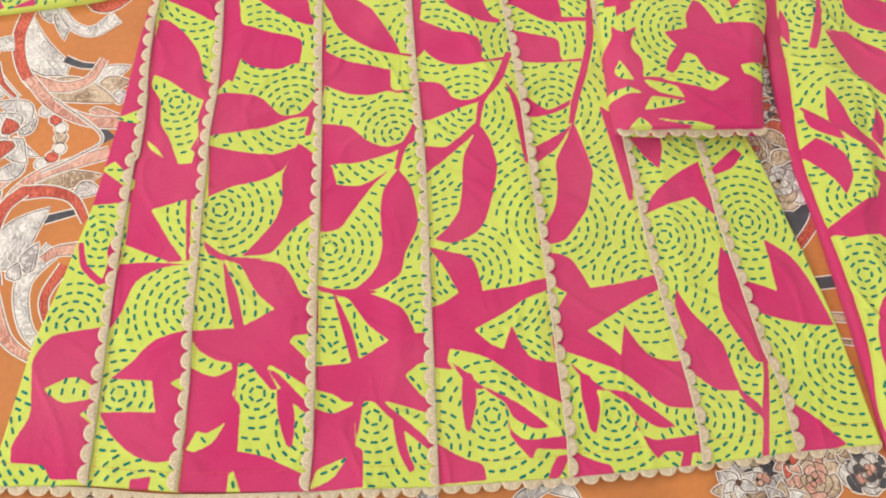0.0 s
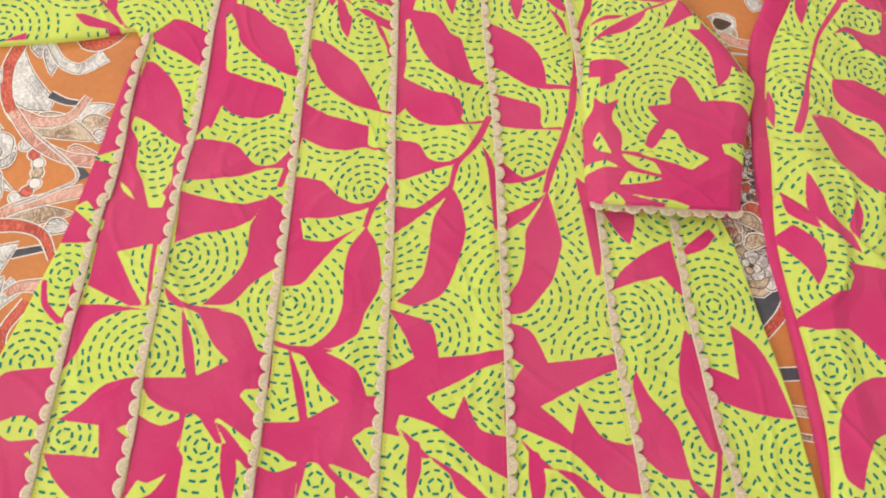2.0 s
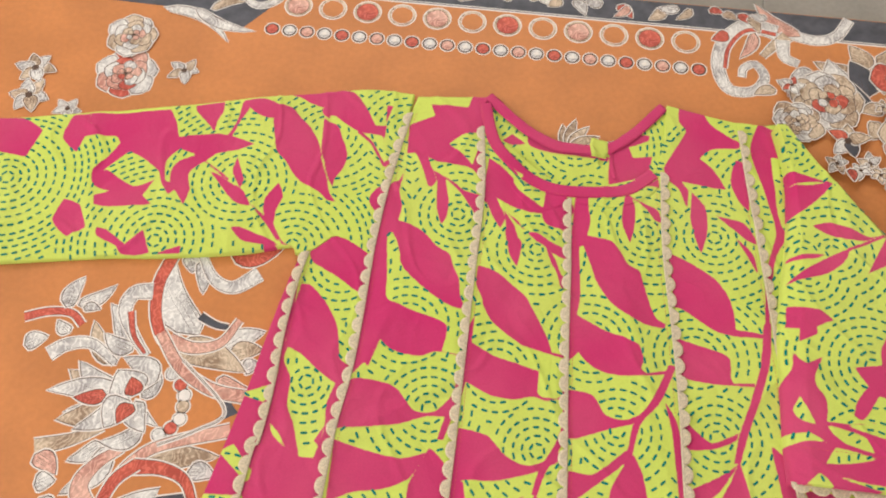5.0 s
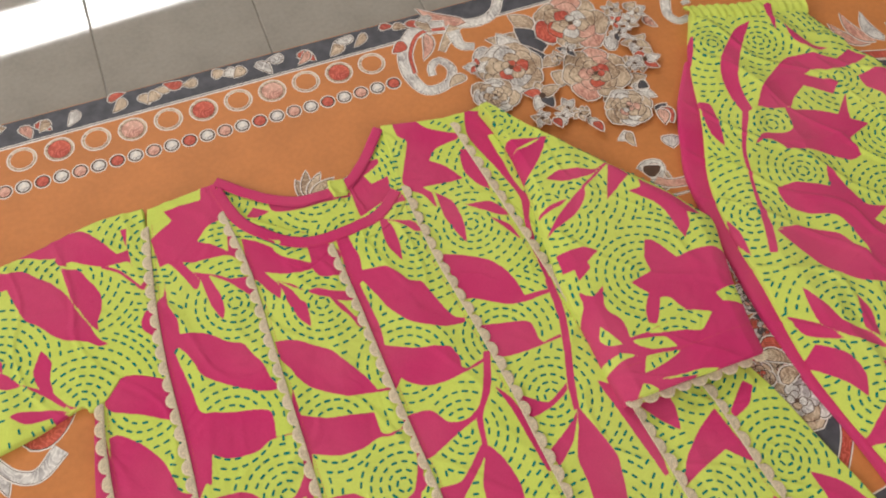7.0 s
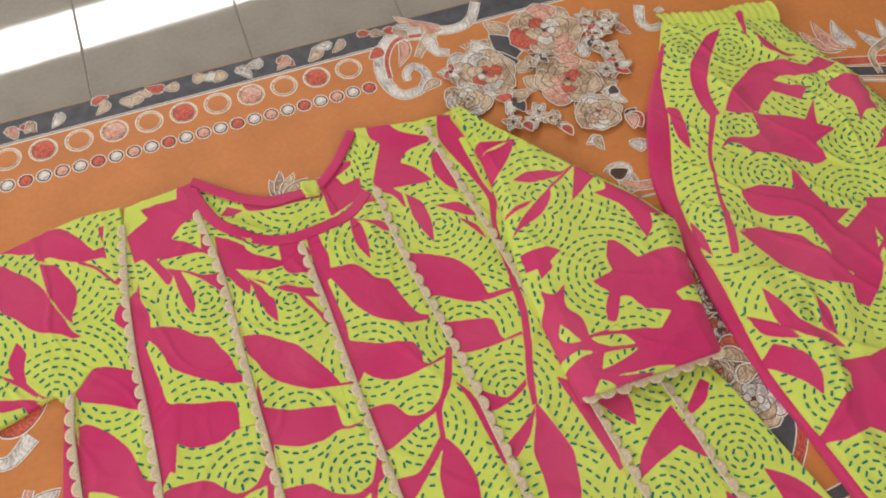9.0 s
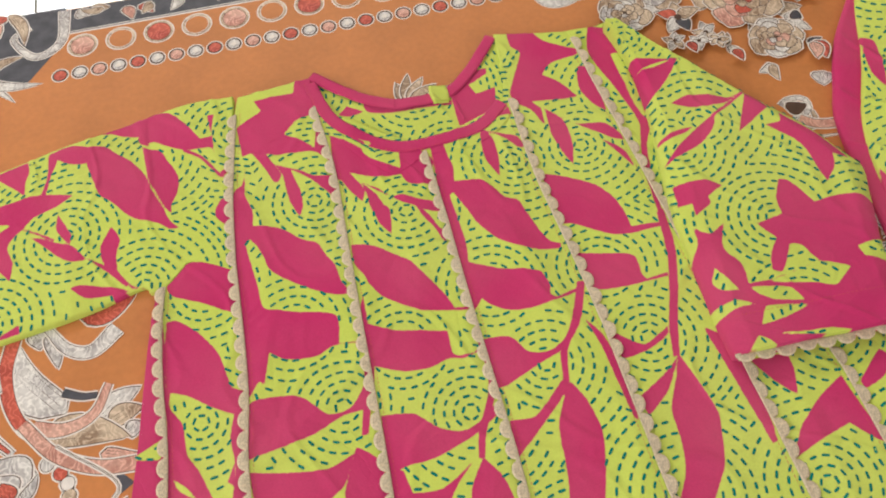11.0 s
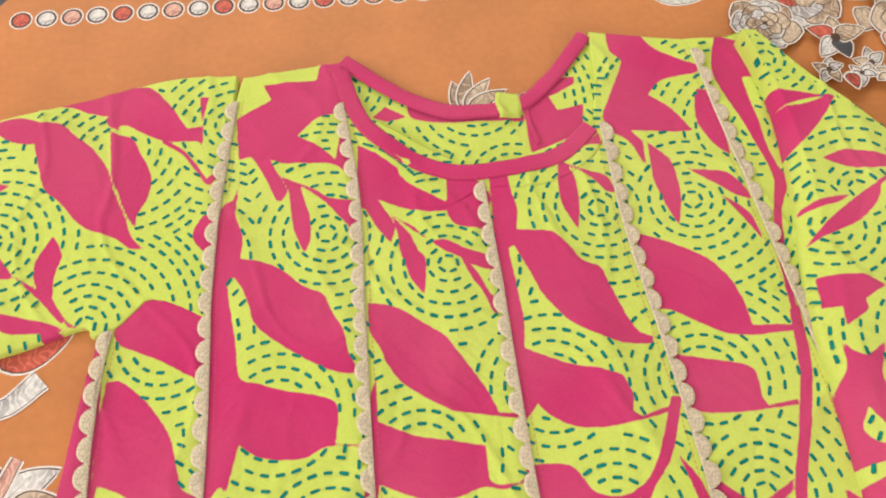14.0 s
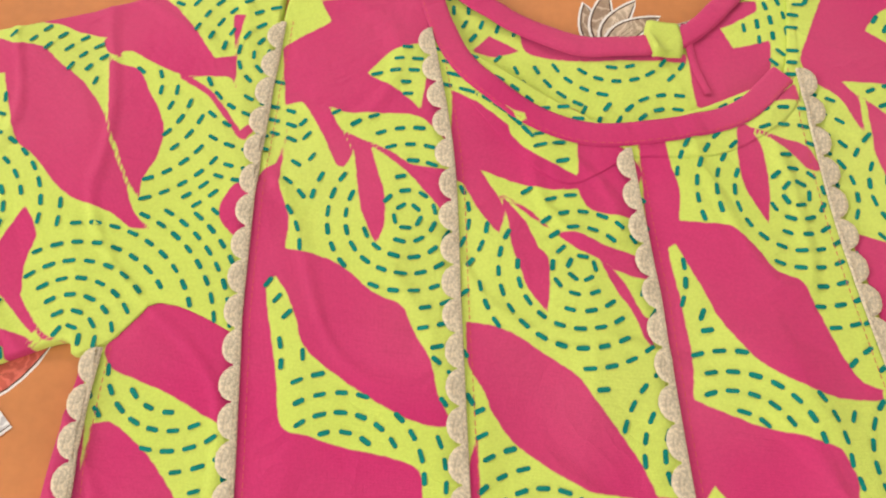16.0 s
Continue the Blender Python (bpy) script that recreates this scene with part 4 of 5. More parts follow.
left_sleeve = sheet("left_sleeve", mm(SLEEVE_L_TOP), mm(SLEEVE_L_BOTTOM), shirt, SLEEVE_L, Z + 0.0002, puff=0.002, settle=True)
lace(mm([SLEEVE_L_TOP[0], SLEEVE_L_BOTTOM[0]]), shirt, Z, 1, "sleeve_lace")
right_sleeve = sheet("right_sleeve", mm(SLEEVE_R_INNER), mm(SLEEVE_R_OUTER), shirt, SLEEVE_R, Z + 0.0035, puff=0.012, under=0.003)
lace(mm([SLEEVE_R_INNER[-1], ((SLEEVE_R_INNER[-1][0] + SLEEVE_R_OUTER[-1][0]) / 2, SLEEVE_R_INNER[-1][1] - 2), SLEEVE_R_OUTER[-1]]), shirt, Z + 0.009, 1, "sleeve_lace")
seam_stitches(mm([SLEEVE_R_INNER[-1], SLEEVE_R_OUTER[-1]]) + [0, 0.026], shirt, Z + 0.0158, 0.0)

# ---------------------------------------------------------------- trousers beside it
trousers = tagged(empty("trousers", 0.45, 0.4, 0), "matching pink and lime printed trousers with gathered waist", "trousers")
TL = mm(TROUSER_LEFT)
TR = mm([(550, 722), (559, 695), (570, 658), (584, 616), (594, 571), (598, 532), (652, 500), (620, 380), (600, 240), (565, 115)])
UND = join(mm(TROUSER_UNDER)[1:], TL[-1:] + [-0.004, 0.002])
sheet("under_leg", UND, join(TL[1:] + [0.02, 0]), trousers, None, 0.004, mat=BINDING, puff=0.002)
sheet("front_leg", TL, TR, trousers, TROUSER, 0.0075, puff=0.006, size=2.2)


def waistband(parent, line):
    """Gathered elastic waist: a soft tube with puckers across it."""
    p = smooth_line(line, 0.0022)
    verts, faces = [], []
    k = 9
    for i, c in enumerate(p):
        pk = 0.0016 * noise.noise(Vector((i * 0.9, 0, 0))) + 0.0012 * math.sin(i * 1.7)
        for j in range(k):
            a = math.pi * j / (k - 1)
            w = 0.014 + pk
            verts.append((c[0] + 0.3 * pk, c[1] - 0.012 - math.cos(a) * w + 0.6 * pk, 0.006 + math.sin(a) * (0.010 + pk)))
    for i in range(len(p) - 1):
        for j in range(k - 1):
            faces.append((i * k + j, (i + 1) * k + j, (i + 1) * k + j + 1, i * k + j + 1))
    f = TROUSER.field(np.array([v[:2] for v in verts]))
    ob = mesh_object("waistband", verts, faces, PRINT, parent, smooth=True, attr=f)
    ob["label"] = "gathered elastic waistband"


waistband(trousers, mm([(428, 768), (455, 762), (488, 752), (523, 751), (549, 744)]))
lace(mm([(368, 121), (450, 116), (566, 112)]), trousers, 0.006, 1, "hem_lace")

# ---------------------------------------------------------------- what is printed on the mat
STEP = 0.000005


class Motif:
    """Flat layers of ink, each a hair above the one before."""

    def __init__(self, level=2):
        self.level, self.groups = level, []
        self.inks = [WHITE, BROWN, SILVER, BEIGE, RED, BLUSH, SLATE, ORANGE]

    def start(self, name):
        self.verts, self.faces, self.slots = [], [], []
        self.groups.append((name, self.verts, self.faces, self.slots))

    def add(self, pts, ink, level=None):
        s = len(self.verts)
        z = (self.level if level is None else level) * STEP
        self.verts += [(x, y, z) for x, y in pts]
        self.faces.append(tuple(range(s, s + len(pts))))
        self.slots.append(self.inks.index(ink))
        self.level += 1

    def petal(self, base, tip, width, ink, bend=0.12, line=0.0011, blunt=0.62):
        """A leaf or petal from base to tip (mm), with a pale rim and a dark inner line and midrib."""
        self.start("petal")
        b, t = np.array(base) / 1000.0, np.array(tip) / 1000.0
        d = t - b
        ln = np.linalg.norm(d) + 1e-6
        d /= ln
        o = np.array((-d[1], d[0]))
        w = width / 2000.0
        for grow, col in ((line, WHITE), (0.0, BROWN), (-0.0008, ink)):
            pts = []
            for side in (1, -1):
                for i in range(9):
                    u = i / 8 if side > 0 else 1 - i / 8
                    if side < 0 and i in (0, 8):
                        continue
                    prof = math.sin(math.pi * u ** blunt) ** 0.8
                    c = b + d * (u * (ln + 2 * grow) - grow) + o * bend * ln * math.sin(math.pi * u)
                    pts.append(c + o * side * (w * prof + grow * (0.4 + 0.6 * prof)))
            self.add(pts, col)
        if width > 7:
            for k in (-0.3, 0.05, 0.35):
                p0, p1 = b + d * ln * 0.12 + o * k * w, b + d * ln * 0.7 + o * (k * w * 1.1 + bend * ln * 0.8)
                self.add([p0 - o * 0.0002, p1, p0 + o * 0.0002], BROWN)

    def ribbon(self, pts, wide, ink, thin=2.0, line=0.0011):
        """A scroll that tapers along a curved line (mm)."""
        self.start("curl")
        p = smooth_line(mm(pts), 0.004)
        t = np.gradient(p, axis=0)
        t /= np.linalg.norm(t, axis=1)[:, None] + 1e-9
        o = np.stack([-t[:, 1], t[:, 0]], 1)
        n = len(p)
        for grow, col in ((line, WHITE), (0.0, BROWN), (-0.0005, ink)):
            h = np.array([(wide + (thin - wide) * i / (n - 1)) / 2000.0 for i in range(n)])[:, None] + grow
            e = np.vstack([p + o * h, (p - o * h)[::-1]])
            s = len(self.verts)
            z = self.level * STEP
            self.verts += [(x, y, z) for x, y in e]
            for i in range(n - 1):
                self.faces.append((s + i, s + i + 1, s + 2 * n - 2 - i, s + 2 * n - 1 - i))
                self.slots.append(self.inks.index(col))
            self.level += 1

    def rose(self, centre, radius, inks, turn=0.0, heart=BLUSH):
        """Rings of ragged petals round a dark heart."""
        cx, cy = centre
        for ring, (n, r0, r1, w) in enumerate(((7, 0.25, 1.0, 0.86), (6, 0.12, 0.74, 0.66), (5, 0.05, 0.52, 0.46), (4, 0.0, 0.30, 0.28))):
            for i in range(n):
                a = turn + 2 * math.pi * (i + 0.5 * (ring % 2)) / n + random.uniform(-0.12, 0.12)
                q = radius * random.uniform(0.9, 1.08)
                self.petal((cx + q * r0 * math.cos(a), cy + q * r0 * math.sin(a)), (cx + q * r1 * math.cos(a), cy + q * r1 * math.sin(a)),
                           radius * w, inks[(i + ring) % len(inks)] if ring < 2 or i % 3 else heart, random.uniform(-0.15, 0.15), 0.0011 if ring == 0 else 0.0001, 1.2)
        self.disc(centre, radius * 0.07, BROWN)

    def spray(self, centre, radius, inks, n=5, turn=0.0):
        """A small flower or bud of pointed petals."""
        cx, cy = centre
        for i in range(n):
            a = turn + 2 * math.pi * i / n + random.uniform(-0.2, 0.2)
            q = radius * random.uniform(0.85, 1.1)
            self.petal((cx, cy), (cx + q * math.cos(a), cy + q * math.sin(a)), radius * 0.62, inks[i % len(inks)], random.uniform(-0.1, 0.1), 0.0009)
        self.disc(centre, radius * 0.16, BROWN)

    def disc(self, centre, radius, ink, n=28):
        cx, cy = centre
        if not self.groups:
            self.start("disc")
        self.add([((cx + radius * math.cos(2 * math.pi * i / n)) / 1000, (cy + radius * math.sin(2 * math.pi * i / n)) / 1000) for i in range(n)], ink)

    def patch(self, pts, ink):
        self.start("ground")
        self.add(mm(pts), ink)

    def make(self, name, label=""):
        ob = None
        for kind, verts, faces, slots in self.groups:
            if ob is None:
                ob = mesh_object(name, verts, faces, self.inks, mat_thing, slots)
            else:
                mesh_object(kind, verts, faces, self.inks, ob, slots)
        if label:
            ob["label"] = label
        return ob


# slate border band with two pale lines and its garland
m = Motif(2)
m.patch([(-1090, 834), (1380, 834), (1380, 864), (-1090, 864)], SLATE)
for y0, y1 in ((832.6, 834.2), (835.3, 836.3)):
    m.patch([(-1090, y0), (1380, y0), (1380, y1), (-1090, y1)], WHITE)
m.make("border_band", "slate border band with pale lines")
m = Motif(8)
for i in range(34):
    x = -300 + i * 14.5 + random.uniform(-3, 3)
    if int((x + 300) / 95) % 2 and random.random() < 0.25:
        continue
    a = random.choice((-2.6, -2.2, -0.9, -0.5, 0.1, 3.0)) + random.uniform(-0.3, 0.3)
    q = random.uniform(15, 23)
    y = random.uniform(853, 859)
    tip = (x + q * math.cos(a), min(863, y + q * math.sin(a)))
    m.petal((x, y), tip, random.uniform(9, 13), random.choice((SILVER, BEIGE, BEIGE, RED, BLUSH)), 0.1, 0.0008)
m.make("border_garland", "grey and red leaf garland")


def ring(kind):
    q = Motif(3)
    for r, ink in ((14, WHITE), (12.9, BEIGE), (10.9, BROWN if kind else WHITE), (10.4, (ORANGE, RED, BLUSH)[kind] if kind else ORANGE)):
        q.disc((0, 0), r, ink)
    if not kind:
        q.disc((0, 0), 9.6, ORANGE)
    else:
        q.disc((0, 0), 9.4, (RED, RED, BLUSH)[kind])
    return q


RING_OBS = [ring(k) for k in (1, 0, 2, 0)]
ring_first = {}
for i in range(-2, 10):
    k = i % 4
    x = (-209 + 34.4 * i) / 1000
    if k not in ring_first:
        ring_first[k] = RING_OBS[k].make("border_ring")
        ob = ring_first[k]
    else:
        ob = new("border_ring", ring_first[k].data)
        ob.parent = mat_thing
        ob.matrix_parent_inverse = ring_first[k].matrix_parent_inverse
    ob.location = (x, 0.8165, 0)


def bead(ink):
    q = Motif(3)
    for r, c in ((7.9, WHITE), (6.9, BROWN), (5.4, ink), (2.2, WHITE if ink is SILVER else ink)):
        q.disc((0, 0), r, c, 18)
    return q


bead_first = {}
for i in range(-5, 20):
    k = i % 4
    if k not in bead_first:
        bead_first[k] = bead((SILVER, BLUSH, SILVER, RED)[k]).make("border_bead")
        ob = bead_first[k]
    else:
        ob = new("border_bead", bead_first[k].data)
        ob.parent = mat_thing
        ob.matrix_parent_inverse = bead_first[k].matrix_parent_inverse
    ob.location = ((-212 + 17.1 * i) / 1000, 0.7845, 0)

# corner scroll, slate ground and leaves where the border turns
m = Motif(12)
m.patch([(-516, 865), (-410, 867), (-293, 868), (-294, 824), (-326, 782), (-409, 800), (-511, 803)], SLATE)
m.ribbon([(-294, 864), (-297, 825), (-320, 812), (-340, 838), (-324, 849)], 10, SILVER, 4)
m.petal((-351, 865), (-396, 829), 15, BLUSH, 0.2)
m.petal((-345, 868), (-378, 850), 12, RED, -0.1)
m.petal((-345, 872), (-330, 828), 12, BEIGE)
m.petal((-409, 798), (-336, 762), 12, SILVER, 0.15)
m.petal((-378, 801), (-313, 779), 12, SILVER, -0.1)
m.petal((-362, 801), (-330, 815), 10, BEIGE)
m.petal((-410, 864), (-362, 857), 9, BEIGE)
m.make("corner_scroll")

# scroll between the ringed border and the roses
m = Motif(12)
m.ribbon([(259, 863), (245, 841), (226, 833), (202, 838), (181, 852)], 9, SILVER, 12)
m.petal((211, 836), (168, 873), 16, BLUSH, 0.1)
m.ribbon([(188, 838), (161, 844), (139, 823), (131, 792), (140, 765), (163, 765), (174, 782), (166, 797), (155, 791), (153, 780)], 17, SILVER, 6)
m.ribbon([(187, 836), (160, 838), (142, 816), (137, 789)], 5, RED, 4)
m.ribbon([(198, 835), (184, 821), (173, 807)], 13, BEIGE, 6)
m.ribbon([(193, 830), (194, 809), (207, 802)], 13, SILVER, 8)
m.petal((167, 836), (151, 802), 12, BLUSH, 0.1)
m.petal((184, 769), (163, 761), 12, BEIGE, -0.1)
m.petal((141, 833), (125, 822), 14, RED, 0.1)
m.make("scroll", "grey and coral acanthus scroll")
m = Motif(12)
m.ribbon([(425, 798), (416, 775), (422, 762), (436, 763)], 10, SILVER, 7)
m.ribbon([(447, 785), (437, 783)], 6, SILVER, 3)
m.make("scroll")
m = Motif(12)
m.ribbon([(294, 605), (303, 610), (315, 608), (316, 598), (308, 591), (300, 593)], 5, SILVER, 4)
m.petal((297, 602), (316, 602), 14, BROWN, -0.1)
m.ribbon([(304, 589), (316, 581), (334, 578)], 9, BLUSH, 9)
m.make("scroll")

# rose bouquets
m = Motif(14)
# leaves behind the blooms
m.petal((270, 802), (256, 831), 22, BEIGE, -0.1)
m.petal((256, 799), (221, 807), 18, BEIGE, 0.12)
m.petal((221, 791), (198, 785), 16, SILVER, -0.1)
m.petal((256, 770), (235, 811), 30, SILVER, 0.12)
m.petal((268, 770), (255, 812), 30, SLATE, -0.1)
m.petal((264, 755), (254, 787), 26, SLATE, 0.12)
m.petal((284, 776), (286, 818), 20, RED, -0.1)
m.petal((275, 743), (267, 723), 20, BEIGE, 0.12)
m.petal((329, 719), (348, 737), 16, BEIGE, -0.1)
m.petal((335, 750), (356, 767), 15, SILVER, 0.12)
m.petal((281, 757), (260, 753), 15, BEIGE, -0.1)
m.petal((331, 703), (355, 706), 15, BEIGE, 0.12)
m.petal((335, 694), (351, 702), 12, SILVER, -0.1)
m.petal((334, 690), (352, 678), 13, SILVER, 0.12)
m.petal((320, 695), (300, 691), 14, BEIGE, -0.1)
m.petal((305, 649), (291, 643), 9, SILVER, 0.12)
m.petal((305, 649), (304, 631), 9, BEIGE, -0.1)
m.petal((341, 699), (350, 692), 12, SLATE, 0.12)
m.petal((343, 631), (337, 617), 18, SILVER, -0.1)
m.petal((343, 660), (357, 667), 9, SLATE, 0.12)
m.petal((199, 767), (185, 780), 10, SILVER, -0.1)
m.petal((205, 777), (194, 763), 10, RED, 0.12)
m.petal((270, 680), (281, 691), 10, BEIGE, -0.1)
m.petal((274, 671), (284, 673), 8, SILVER, 0.12)
m.petal((390, 780), (397, 762), 9, BLUSH, -0.1)
m.petal((383, 787), (398, 792), 12, SILVER, 0.12)
m.petal((376, 798), (391, 801), 12, BEIGE, -0.1)
m.petal((364, 789), (366, 806), 11, SILVER, 0.12)
for c, r, inks, heart in (
    ((313, 797), 40, (BEIGE, BLUSH, BEIGE, RED), SILVER),
    ((230, 762), 37, (BEIGE, BEIGE, SILVER), RED),
    ((307, 725), 35, (BEIGE, BLUSH, BEIGE), RED),
    ((201, 733), 24, (BEIGE, SILVER), BEIGE),
    ((317, 674), 25, (BEIGE, BEIGE, SILVER), BLUSH)):
    m.rose(c, r, inks, random.uniform(0, 1), heart)
for c, r, inks in (
    ((244, 716), 21, (BEIGE, RED, SILVER, SLATE)),
    ((361, 724), 18, (BEIGE, RED, SILVER)),
    ((362, 748), 16, (BEIGE, SILVER)),
    ((232, 690), 12, (SILVER, BEIGE)),
    ((261, 693), 13, (SILVER, BEIGE)),
    ((269, 682), 10, (BEIGE,)),
    ((252, 685), 10, (SILVER,)),
    ((360, 797), 12, (SILVER, BEIGE)),
    ((352, 764), 12, (SILVER, SLATE)),
    ((369, 775), 12, (SILVER, BEIGE)),
    ((356, 779), 10, (RED, SILVER)),
    ((381, 783), 11, (BEIGE, SILVER)),
    ((197, 772), 12, (SILVER, RED)),
    ((292, 761), 11, (SILVER, SLATE)),
    ((278, 756), 9, (BEIGE,)),
    ((348, 721), 12, (SILVER,))):
    m.spray(c, r, inks, random.choice((5, 6)), random.uniform(0, 2))
m.petal((242, 685), (245, 672), 9, RED, 0.1)
m.petal((276, 668), (280, 654), 9, RED, 0.1)
m.petal((346, 661), (348, 640), 14, RED, 0.1)
m.petal((344, 660), (340, 641), 12, BLUSH, 0.1)
m.make("rose_bouquet", "bouquet of beige, grey and coral roses")
m = Motif(14)
m.rose((-423, 714), 30, (SILVER, BLUSH, RED), 0.3)
m.spray((-369, 724), 16, (SILVER, BEIGE), 5), m.spray((-505, 679), 22, (SILVER, BEIGE), 6), m.spray((-464, 668), 14, (SILVER,), 5), m.spray((-509, 710), 20, (BEIGE, SILVER), 6)
m.rose((-428, 759), 26, (BEIGE, SILVER), 0.1)
m.make("rose_bouquet")

# lily above the neckline
m = Motif(10)
for tip in ((-11, 706), (1, 713), (13, 706), (23, 696)):
    m.petal((-3, 680), tip, 11, BEIGE, 0.08)
m.ribbon([(15, 688), (38, 693), (53, 705)], 2.2, WHITE, 1.2, 0.0003)
m.make("lily", "pale open lily")

# lotus with feathered scrolls
m = Motif(12)
m.petal((-283, 541), (-238, 550), 22, RED, -0.12)
m.petal((-290, 464), (-327, 530), 29, SILVER, 0.16)
m.ribbon([(-329, 531), (-334, 506), (-330, 480), (-320, 460), (-310, 452)], 11, RED, 9)
m.patch([(-265, 426), (-244, 405), (-260, 395), (-273, 383), (-255, 404)], SLATE)
m.ribbon([(-293, 481), (-279, 475), (-268, 474)], 7, SLATE, 5)
m.petal((-267, 453), (-237, 474), 19, SILVER, 0.1)
m.petal((-262, 450), (-235, 458), 17, BEIGE, 0.1)
m.petal((-249, 440), (-235, 446), 13, SILVER, 0.1)
m.petal((-267, 430), (-238, 424), 14, BLUSH, -0.1)
m.petal((-307, 453), (-245, 438), 25, BEIGE, 0.06)
m.ribbon([(-313, 458), (-292, 453), (-271, 460), (-260, 481)], 12, BLUSH, 6)
m.ribbon([(-321, 463), (-298, 436), (-269, 421), (-239, 418)], 9, BLUSH, 11)
m.ribbon([(-297, 442), (-255, 406), (-274, 387), (-300, 373)], 1.5, WHITE, 1.5)
m.petal((-316, 534), (-309, 518), 14, SILVER, 0.1)
m.petal((-304, 531), (-296, 500), 13, SILVER, 0.05)
m.ribbon([(-304, 534), (-290, 515), (-272, 509), (-253, 524)], 6, SILVER, 13)
m.make("scroll", "feathered grey and coral scroll")
m = Motif(12)
m.ribbon([(-435, 463), (-417, 470), (-398, 471), (-386, 462)], 8, RED, 6)
m.petal((-404, 475), (-396, 504), 15, SILVER, 0.1)
m.petal((-395, 478), (-368, 500), 13, SILVER, -0.1)
m.petal((-390, 477), (-375, 477), 9, SILVER, 0.1)
m.petal((-427, 439), (-410, 449), 15, SILVER, 0.1)
m.petal((-394, 454), (-407, 464), 11, SILVER, 0.1)
m.petal((-349, 432), (-377, 467), 17, BEIGE, 0.1)
m.ribbon([(-350, 433), (-373, 447), (-393, 444), (-405, 434)], 6, SILVER, 12)
m.petal((-348, 452), (-368, 483), 16, SILVER, -0.1)
m.petal((-339, 445), (-366, 457), 15, SILVER, 0.1)
m.ribbon([(-337, 498), (-352, 494), (-355, 478), (-342, 458), (-327, 442)], 14, SILVER, 6)
m.ribbon([(-350, 478), (-342, 458), (-329, 444)], 6, RED, 3)
m.make("scroll")
m = Motif(14)
m.petal((-333, 406), (-385, 424), 24, BEIGE, 0.08)
m.petal((-333, 406), (-379, 432), 22, SILVER, 0.1)
m.petal((-333, 406), (-397, 405), 20, SILVER, -0.08)
m.petal((-333, 406), (-379, 390), 17, SILVER, 0.05)
m.petal((-333, 406), (-383, 383), 24, BEIGE, 0.08)
m.petal((-333, 406), (-368, 377), 18, SILVER, 0.1)
m.petal((-349, 407), (-375, 402), 13, RED, 0.05)
m.petal((-313, 384), (-345, 370), 15, SILVER, 0.15)
m.petal((-326, 406), (-303, 387), 9, SILVER, -0.1)
m.petal((-325, 405), (-312, 381), 18, SILVER, -0.15)
m.petal((-323, 410), (-325, 441), 17, SILVER, -0.2)
m.petal((-318, 412), (-345, 439), 22, SILVER, -0.25)
m.petal((-322, 408), (-309, 425), 9, SILVER, -0.1)
m.petal((-331, 406), (-346, 428), 32, SILVER, -0.12)
m.petal((-329, 408), (-334, 424), 15, RED, -0.1)
m.petal((-330, 405), (-344, 381), 26, SILVER, -0.12)
m.petal((-326, 402), (-335, 385), 14, RED, -0.15)
m.make("lotus", "pale lotus with coral petals")
for c, ink in (((-303, 430), SILVER), ((-294, 422), RED), ((-289, 414), WHITE), ((-288, 405), BEIGE), ((-288, 395), WHITE), ((-293, 387), RED), ((-301, 381), SILVER)):
    bead_print = Motif(12)
    for r, c_ink in ((6.4, WHITE), (5.2, BROWN), (4.7, ink)):
        bead_print.disc(c, r, c_ink, 18)
    bead_print.make("scroll_bead")
m = Motif(12)
m.ribbon([(-392, 360), (-365, 370), (-344, 382)], 14, BEIGE, 6)
m.petal((-342, 370), (-365, 353), 13, SILVER, 0.1)
m.petal((-334, 368), (-363, 328), 20, SILVER, 0.14)
m.ribbon([(-325, 368), (-342, 353), (-349, 335), (-335, 314)], 7, BLUSH, 18)
m.petal((-390, 355), (-369, 342), 16, BLUSH, 0.1)
m.petal((-383, 333), (-368, 338), 15, SILVER, 0.1)
m.petal((-376, 324), (-363, 311), 14, SILVER, 0.1)
m.make("scroll")
m = Motif(12)
m.petal((-312, 356), (-250, 370), 20, BEIGE, 0.05)
m.petal((-272, 356), (-250, 355), 15, SILVER, 0.1)
m.ribbon([(-293, 331), (-265, 339)], 7, SLATE, 5)
m.petal((-320, 289), (-289, 342), 30, SILVER, 0.12)
m.ribbon([(-327, 339), (-315, 359), (-295, 374), (-247, 391)], 8, BLUSH, 11)
m.ribbon([(-313, 355), (-291, 356), (-272, 349), (-260, 329)], 12, RED, 6)
m.ribbon([(-311, 357), (-325, 342), (-330, 315), (-322, 276)], 10, RED, 8)
m.ribbon([(-290, 297), (-280, 304), (-263, 306)], 7, BLUSH, 11)
m.petal((-301, 286), (-294, 312), 14, SILVER, 0.1)
m.petal((-309, 280), (-308, 296), 12, SILVER, 0.1)
m.make("scroll")
m = Motif(12)
m.ribbon([(-282, 307), (-302, 279), (-296, 243), (-277, 222)], 15, SILVER, 8)
m.ribbon([(-272, 292), (-285, 265), (-277, 238)], 9, RED, 5)
m.petal((-305, 283), (-294, 309), 13, SILVER, 0.15)
m.petal((-321, 289), (-306, 307), 12, BEIGE, 0.15)
m.ribbon([(-326, 270), (-309, 234), (-286, 216)], 13, BLUSH, 6)
m.make("scroll")

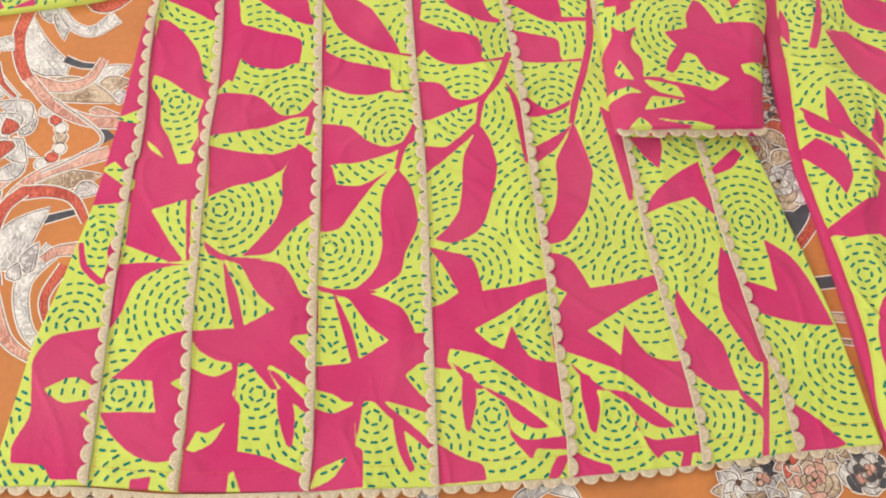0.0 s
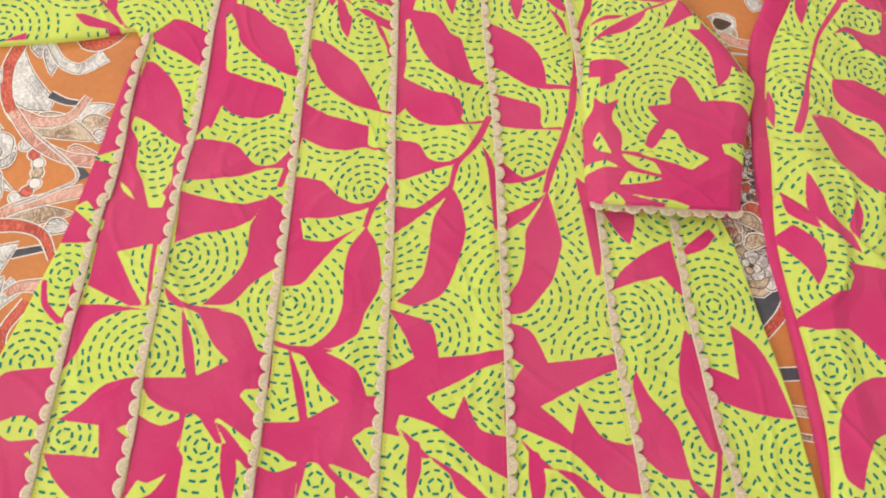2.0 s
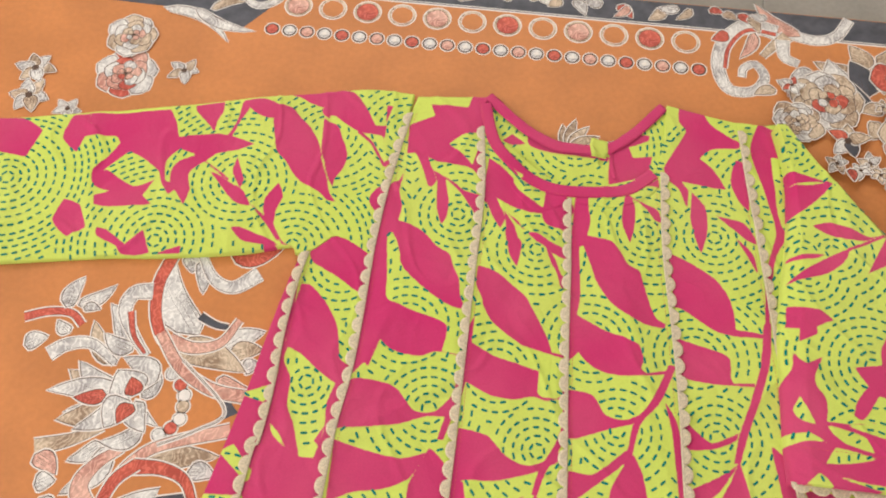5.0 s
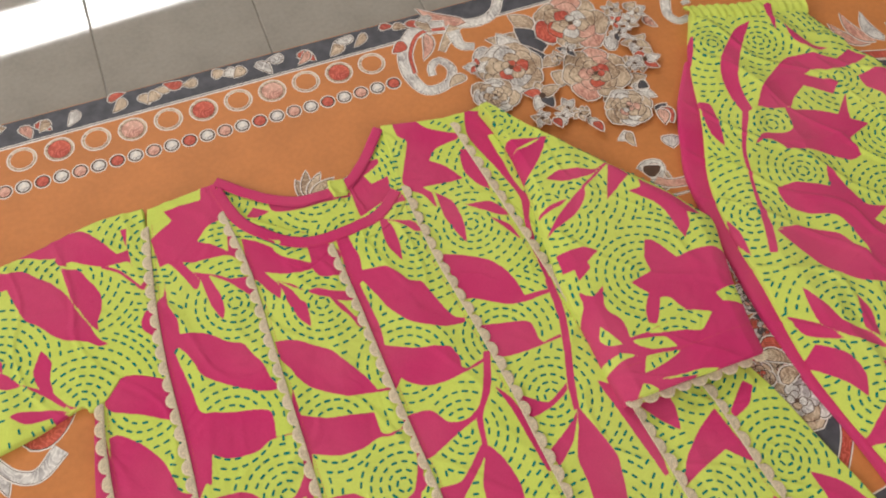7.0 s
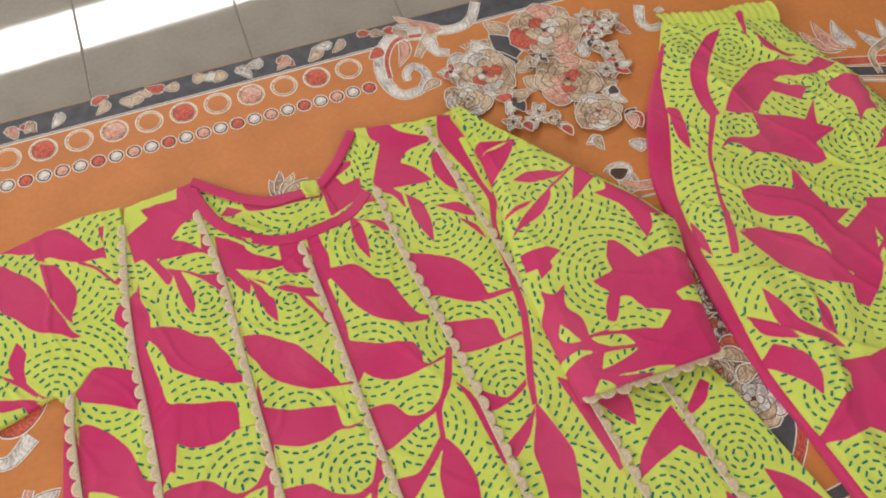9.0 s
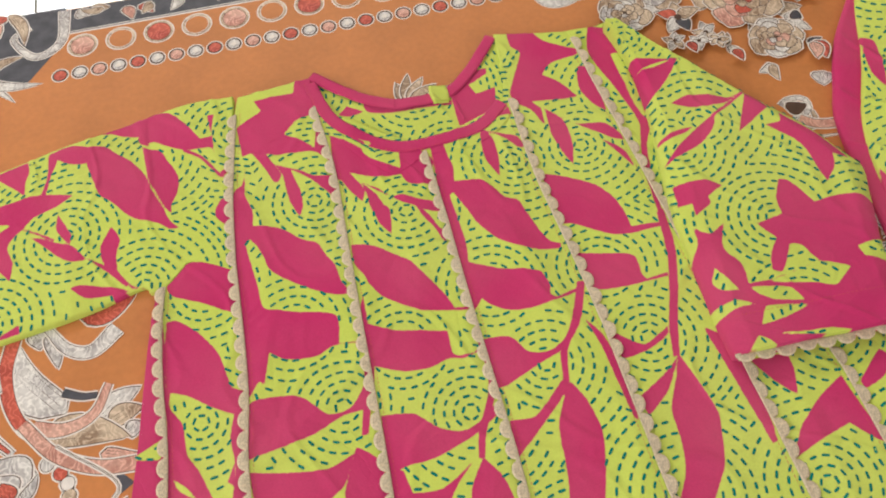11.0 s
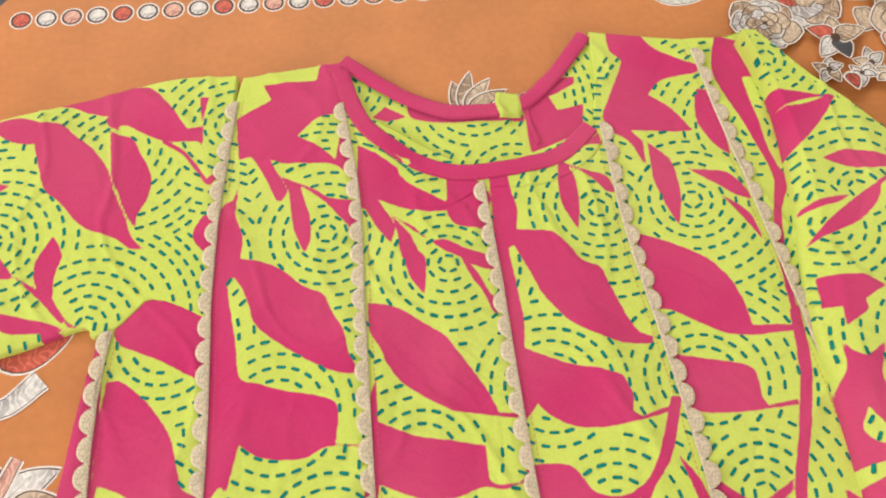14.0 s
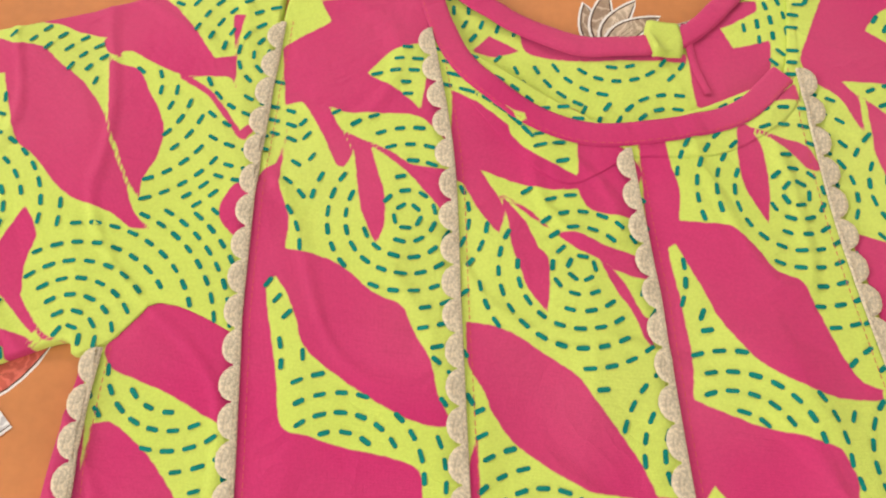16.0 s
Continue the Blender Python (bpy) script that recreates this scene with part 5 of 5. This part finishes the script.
# medallion seen between shirt and trousers
m = Motif(12)
m.patch([(283, 351), (339, 345), (328, 314), (309, 298), (301, 305)], SLATE)
m.ribbon([(341, 345), (332, 317), (306, 287)], 9, RED, 8)
m.rose((309, 355), 31, (SILVER, SILVER, BEIGE), 0.4, SILVER)
m.rose((314, 387), 19, (BEIGE, BEIGE), 0.1)
m.rose((318, 419), 17, (SILVER, SLATE, RED), 0.7)
m.rose((319, 450), 16, (SILVER, SLATE), 0.2)
m.rose((290, 384), 14, (BEIGE, BEIGE), 0.3, RED), m.petal((305, 408), (328, 396), 13, RED), m.petal((301, 400), (323, 383), 13, BEIGE), m.petal((320, 492), (326, 462), 14, SILVER), m.petal((334, 504), (317, 468), 12, BEIGE), m.petal((304, 372), (329, 377), 14, BEIGE)
m.make("medallion", "grey rose on a slate medallion")
m = Motif(12)
m.ribbon([(312, 262), (365, 267)], 10, SLATE, 10), m.ribbon([(311, 236), (366, 232)], 7, BEIGE, 7), m.ribbon([(316, 217), (366, 210)], 4, BEIGE, 4)
m.make("inner_border")
m = Motif(14)
for c, r, inks in (((247, 111), 22, (SILVER, SLATE, BEIGE)), ((290, 109), 22, (BEIGE, BLUSH)), ((330, 114), 20, (SLATE, SILVER))):
    m.rose(c, r, inks, random.uniform(0, 1))
for c, r, inks in (((225, 104), 15, (SILVER, BEIGE)), ((272, 122), 14, (BLUSH, RED)), ((312, 129), 12, (BEIGE,)), ((232, 109), 15, (SILVER,)), ((359, 107), 18, (BEIGE, SILVER)), ((264, 95), 16, (SILVER, BEIGE))):
    m.spray(c, r, inks, 6, random.uniform(0, 2))
m.make("rose_bouquet")
m = Motif(12)
m.petal((-3, 114), (9, 100), 12, SILVER), m.petal((88, 114), (115, 101), 13, SILVER, 0.1), m.petal((63, 95), (97, 112), 12, SILVER, 0.1), m.petal((-245, 113), (-220, 101), 13, BEIGE, 0.1)
m.make("leaf_scroll")

# feathered leaf and stripes past the trousers
m = Motif(12)
m.ribbon([(571, 656), (690, 623)], 10, RED, 10), m.ribbon([(570, 643), (678, 607)], 12, SLATE, 12), m.ribbon([(580, 628), (669, 595)], 3, WHITE, 3)
for a, b, w in (((595, 665), (569, 705), 13), ((602, 665), (589, 713), 14), ((612, 664), (611, 707), 14), ((653, 651), (627, 685), 13), ((664, 647), (657, 692), 13)):
    m.petal(a, b, w, random.choice((SILVER, BLUSH)), 0.15)
m.ribbon([(664, 666), (624, 651), (616, 624)], 9, BEIGE, 4)
m.make("feather_scroll")
m = Motif(10)
m.ribbon([(291, 572), (304, 588), (316, 595), (315, 581), (304, 577)], 6, BEIGE, 3)
m.ribbon([(301, 569), (334, 567)], 3, WHITE, 2, 0.0003)
m.make("scroll")
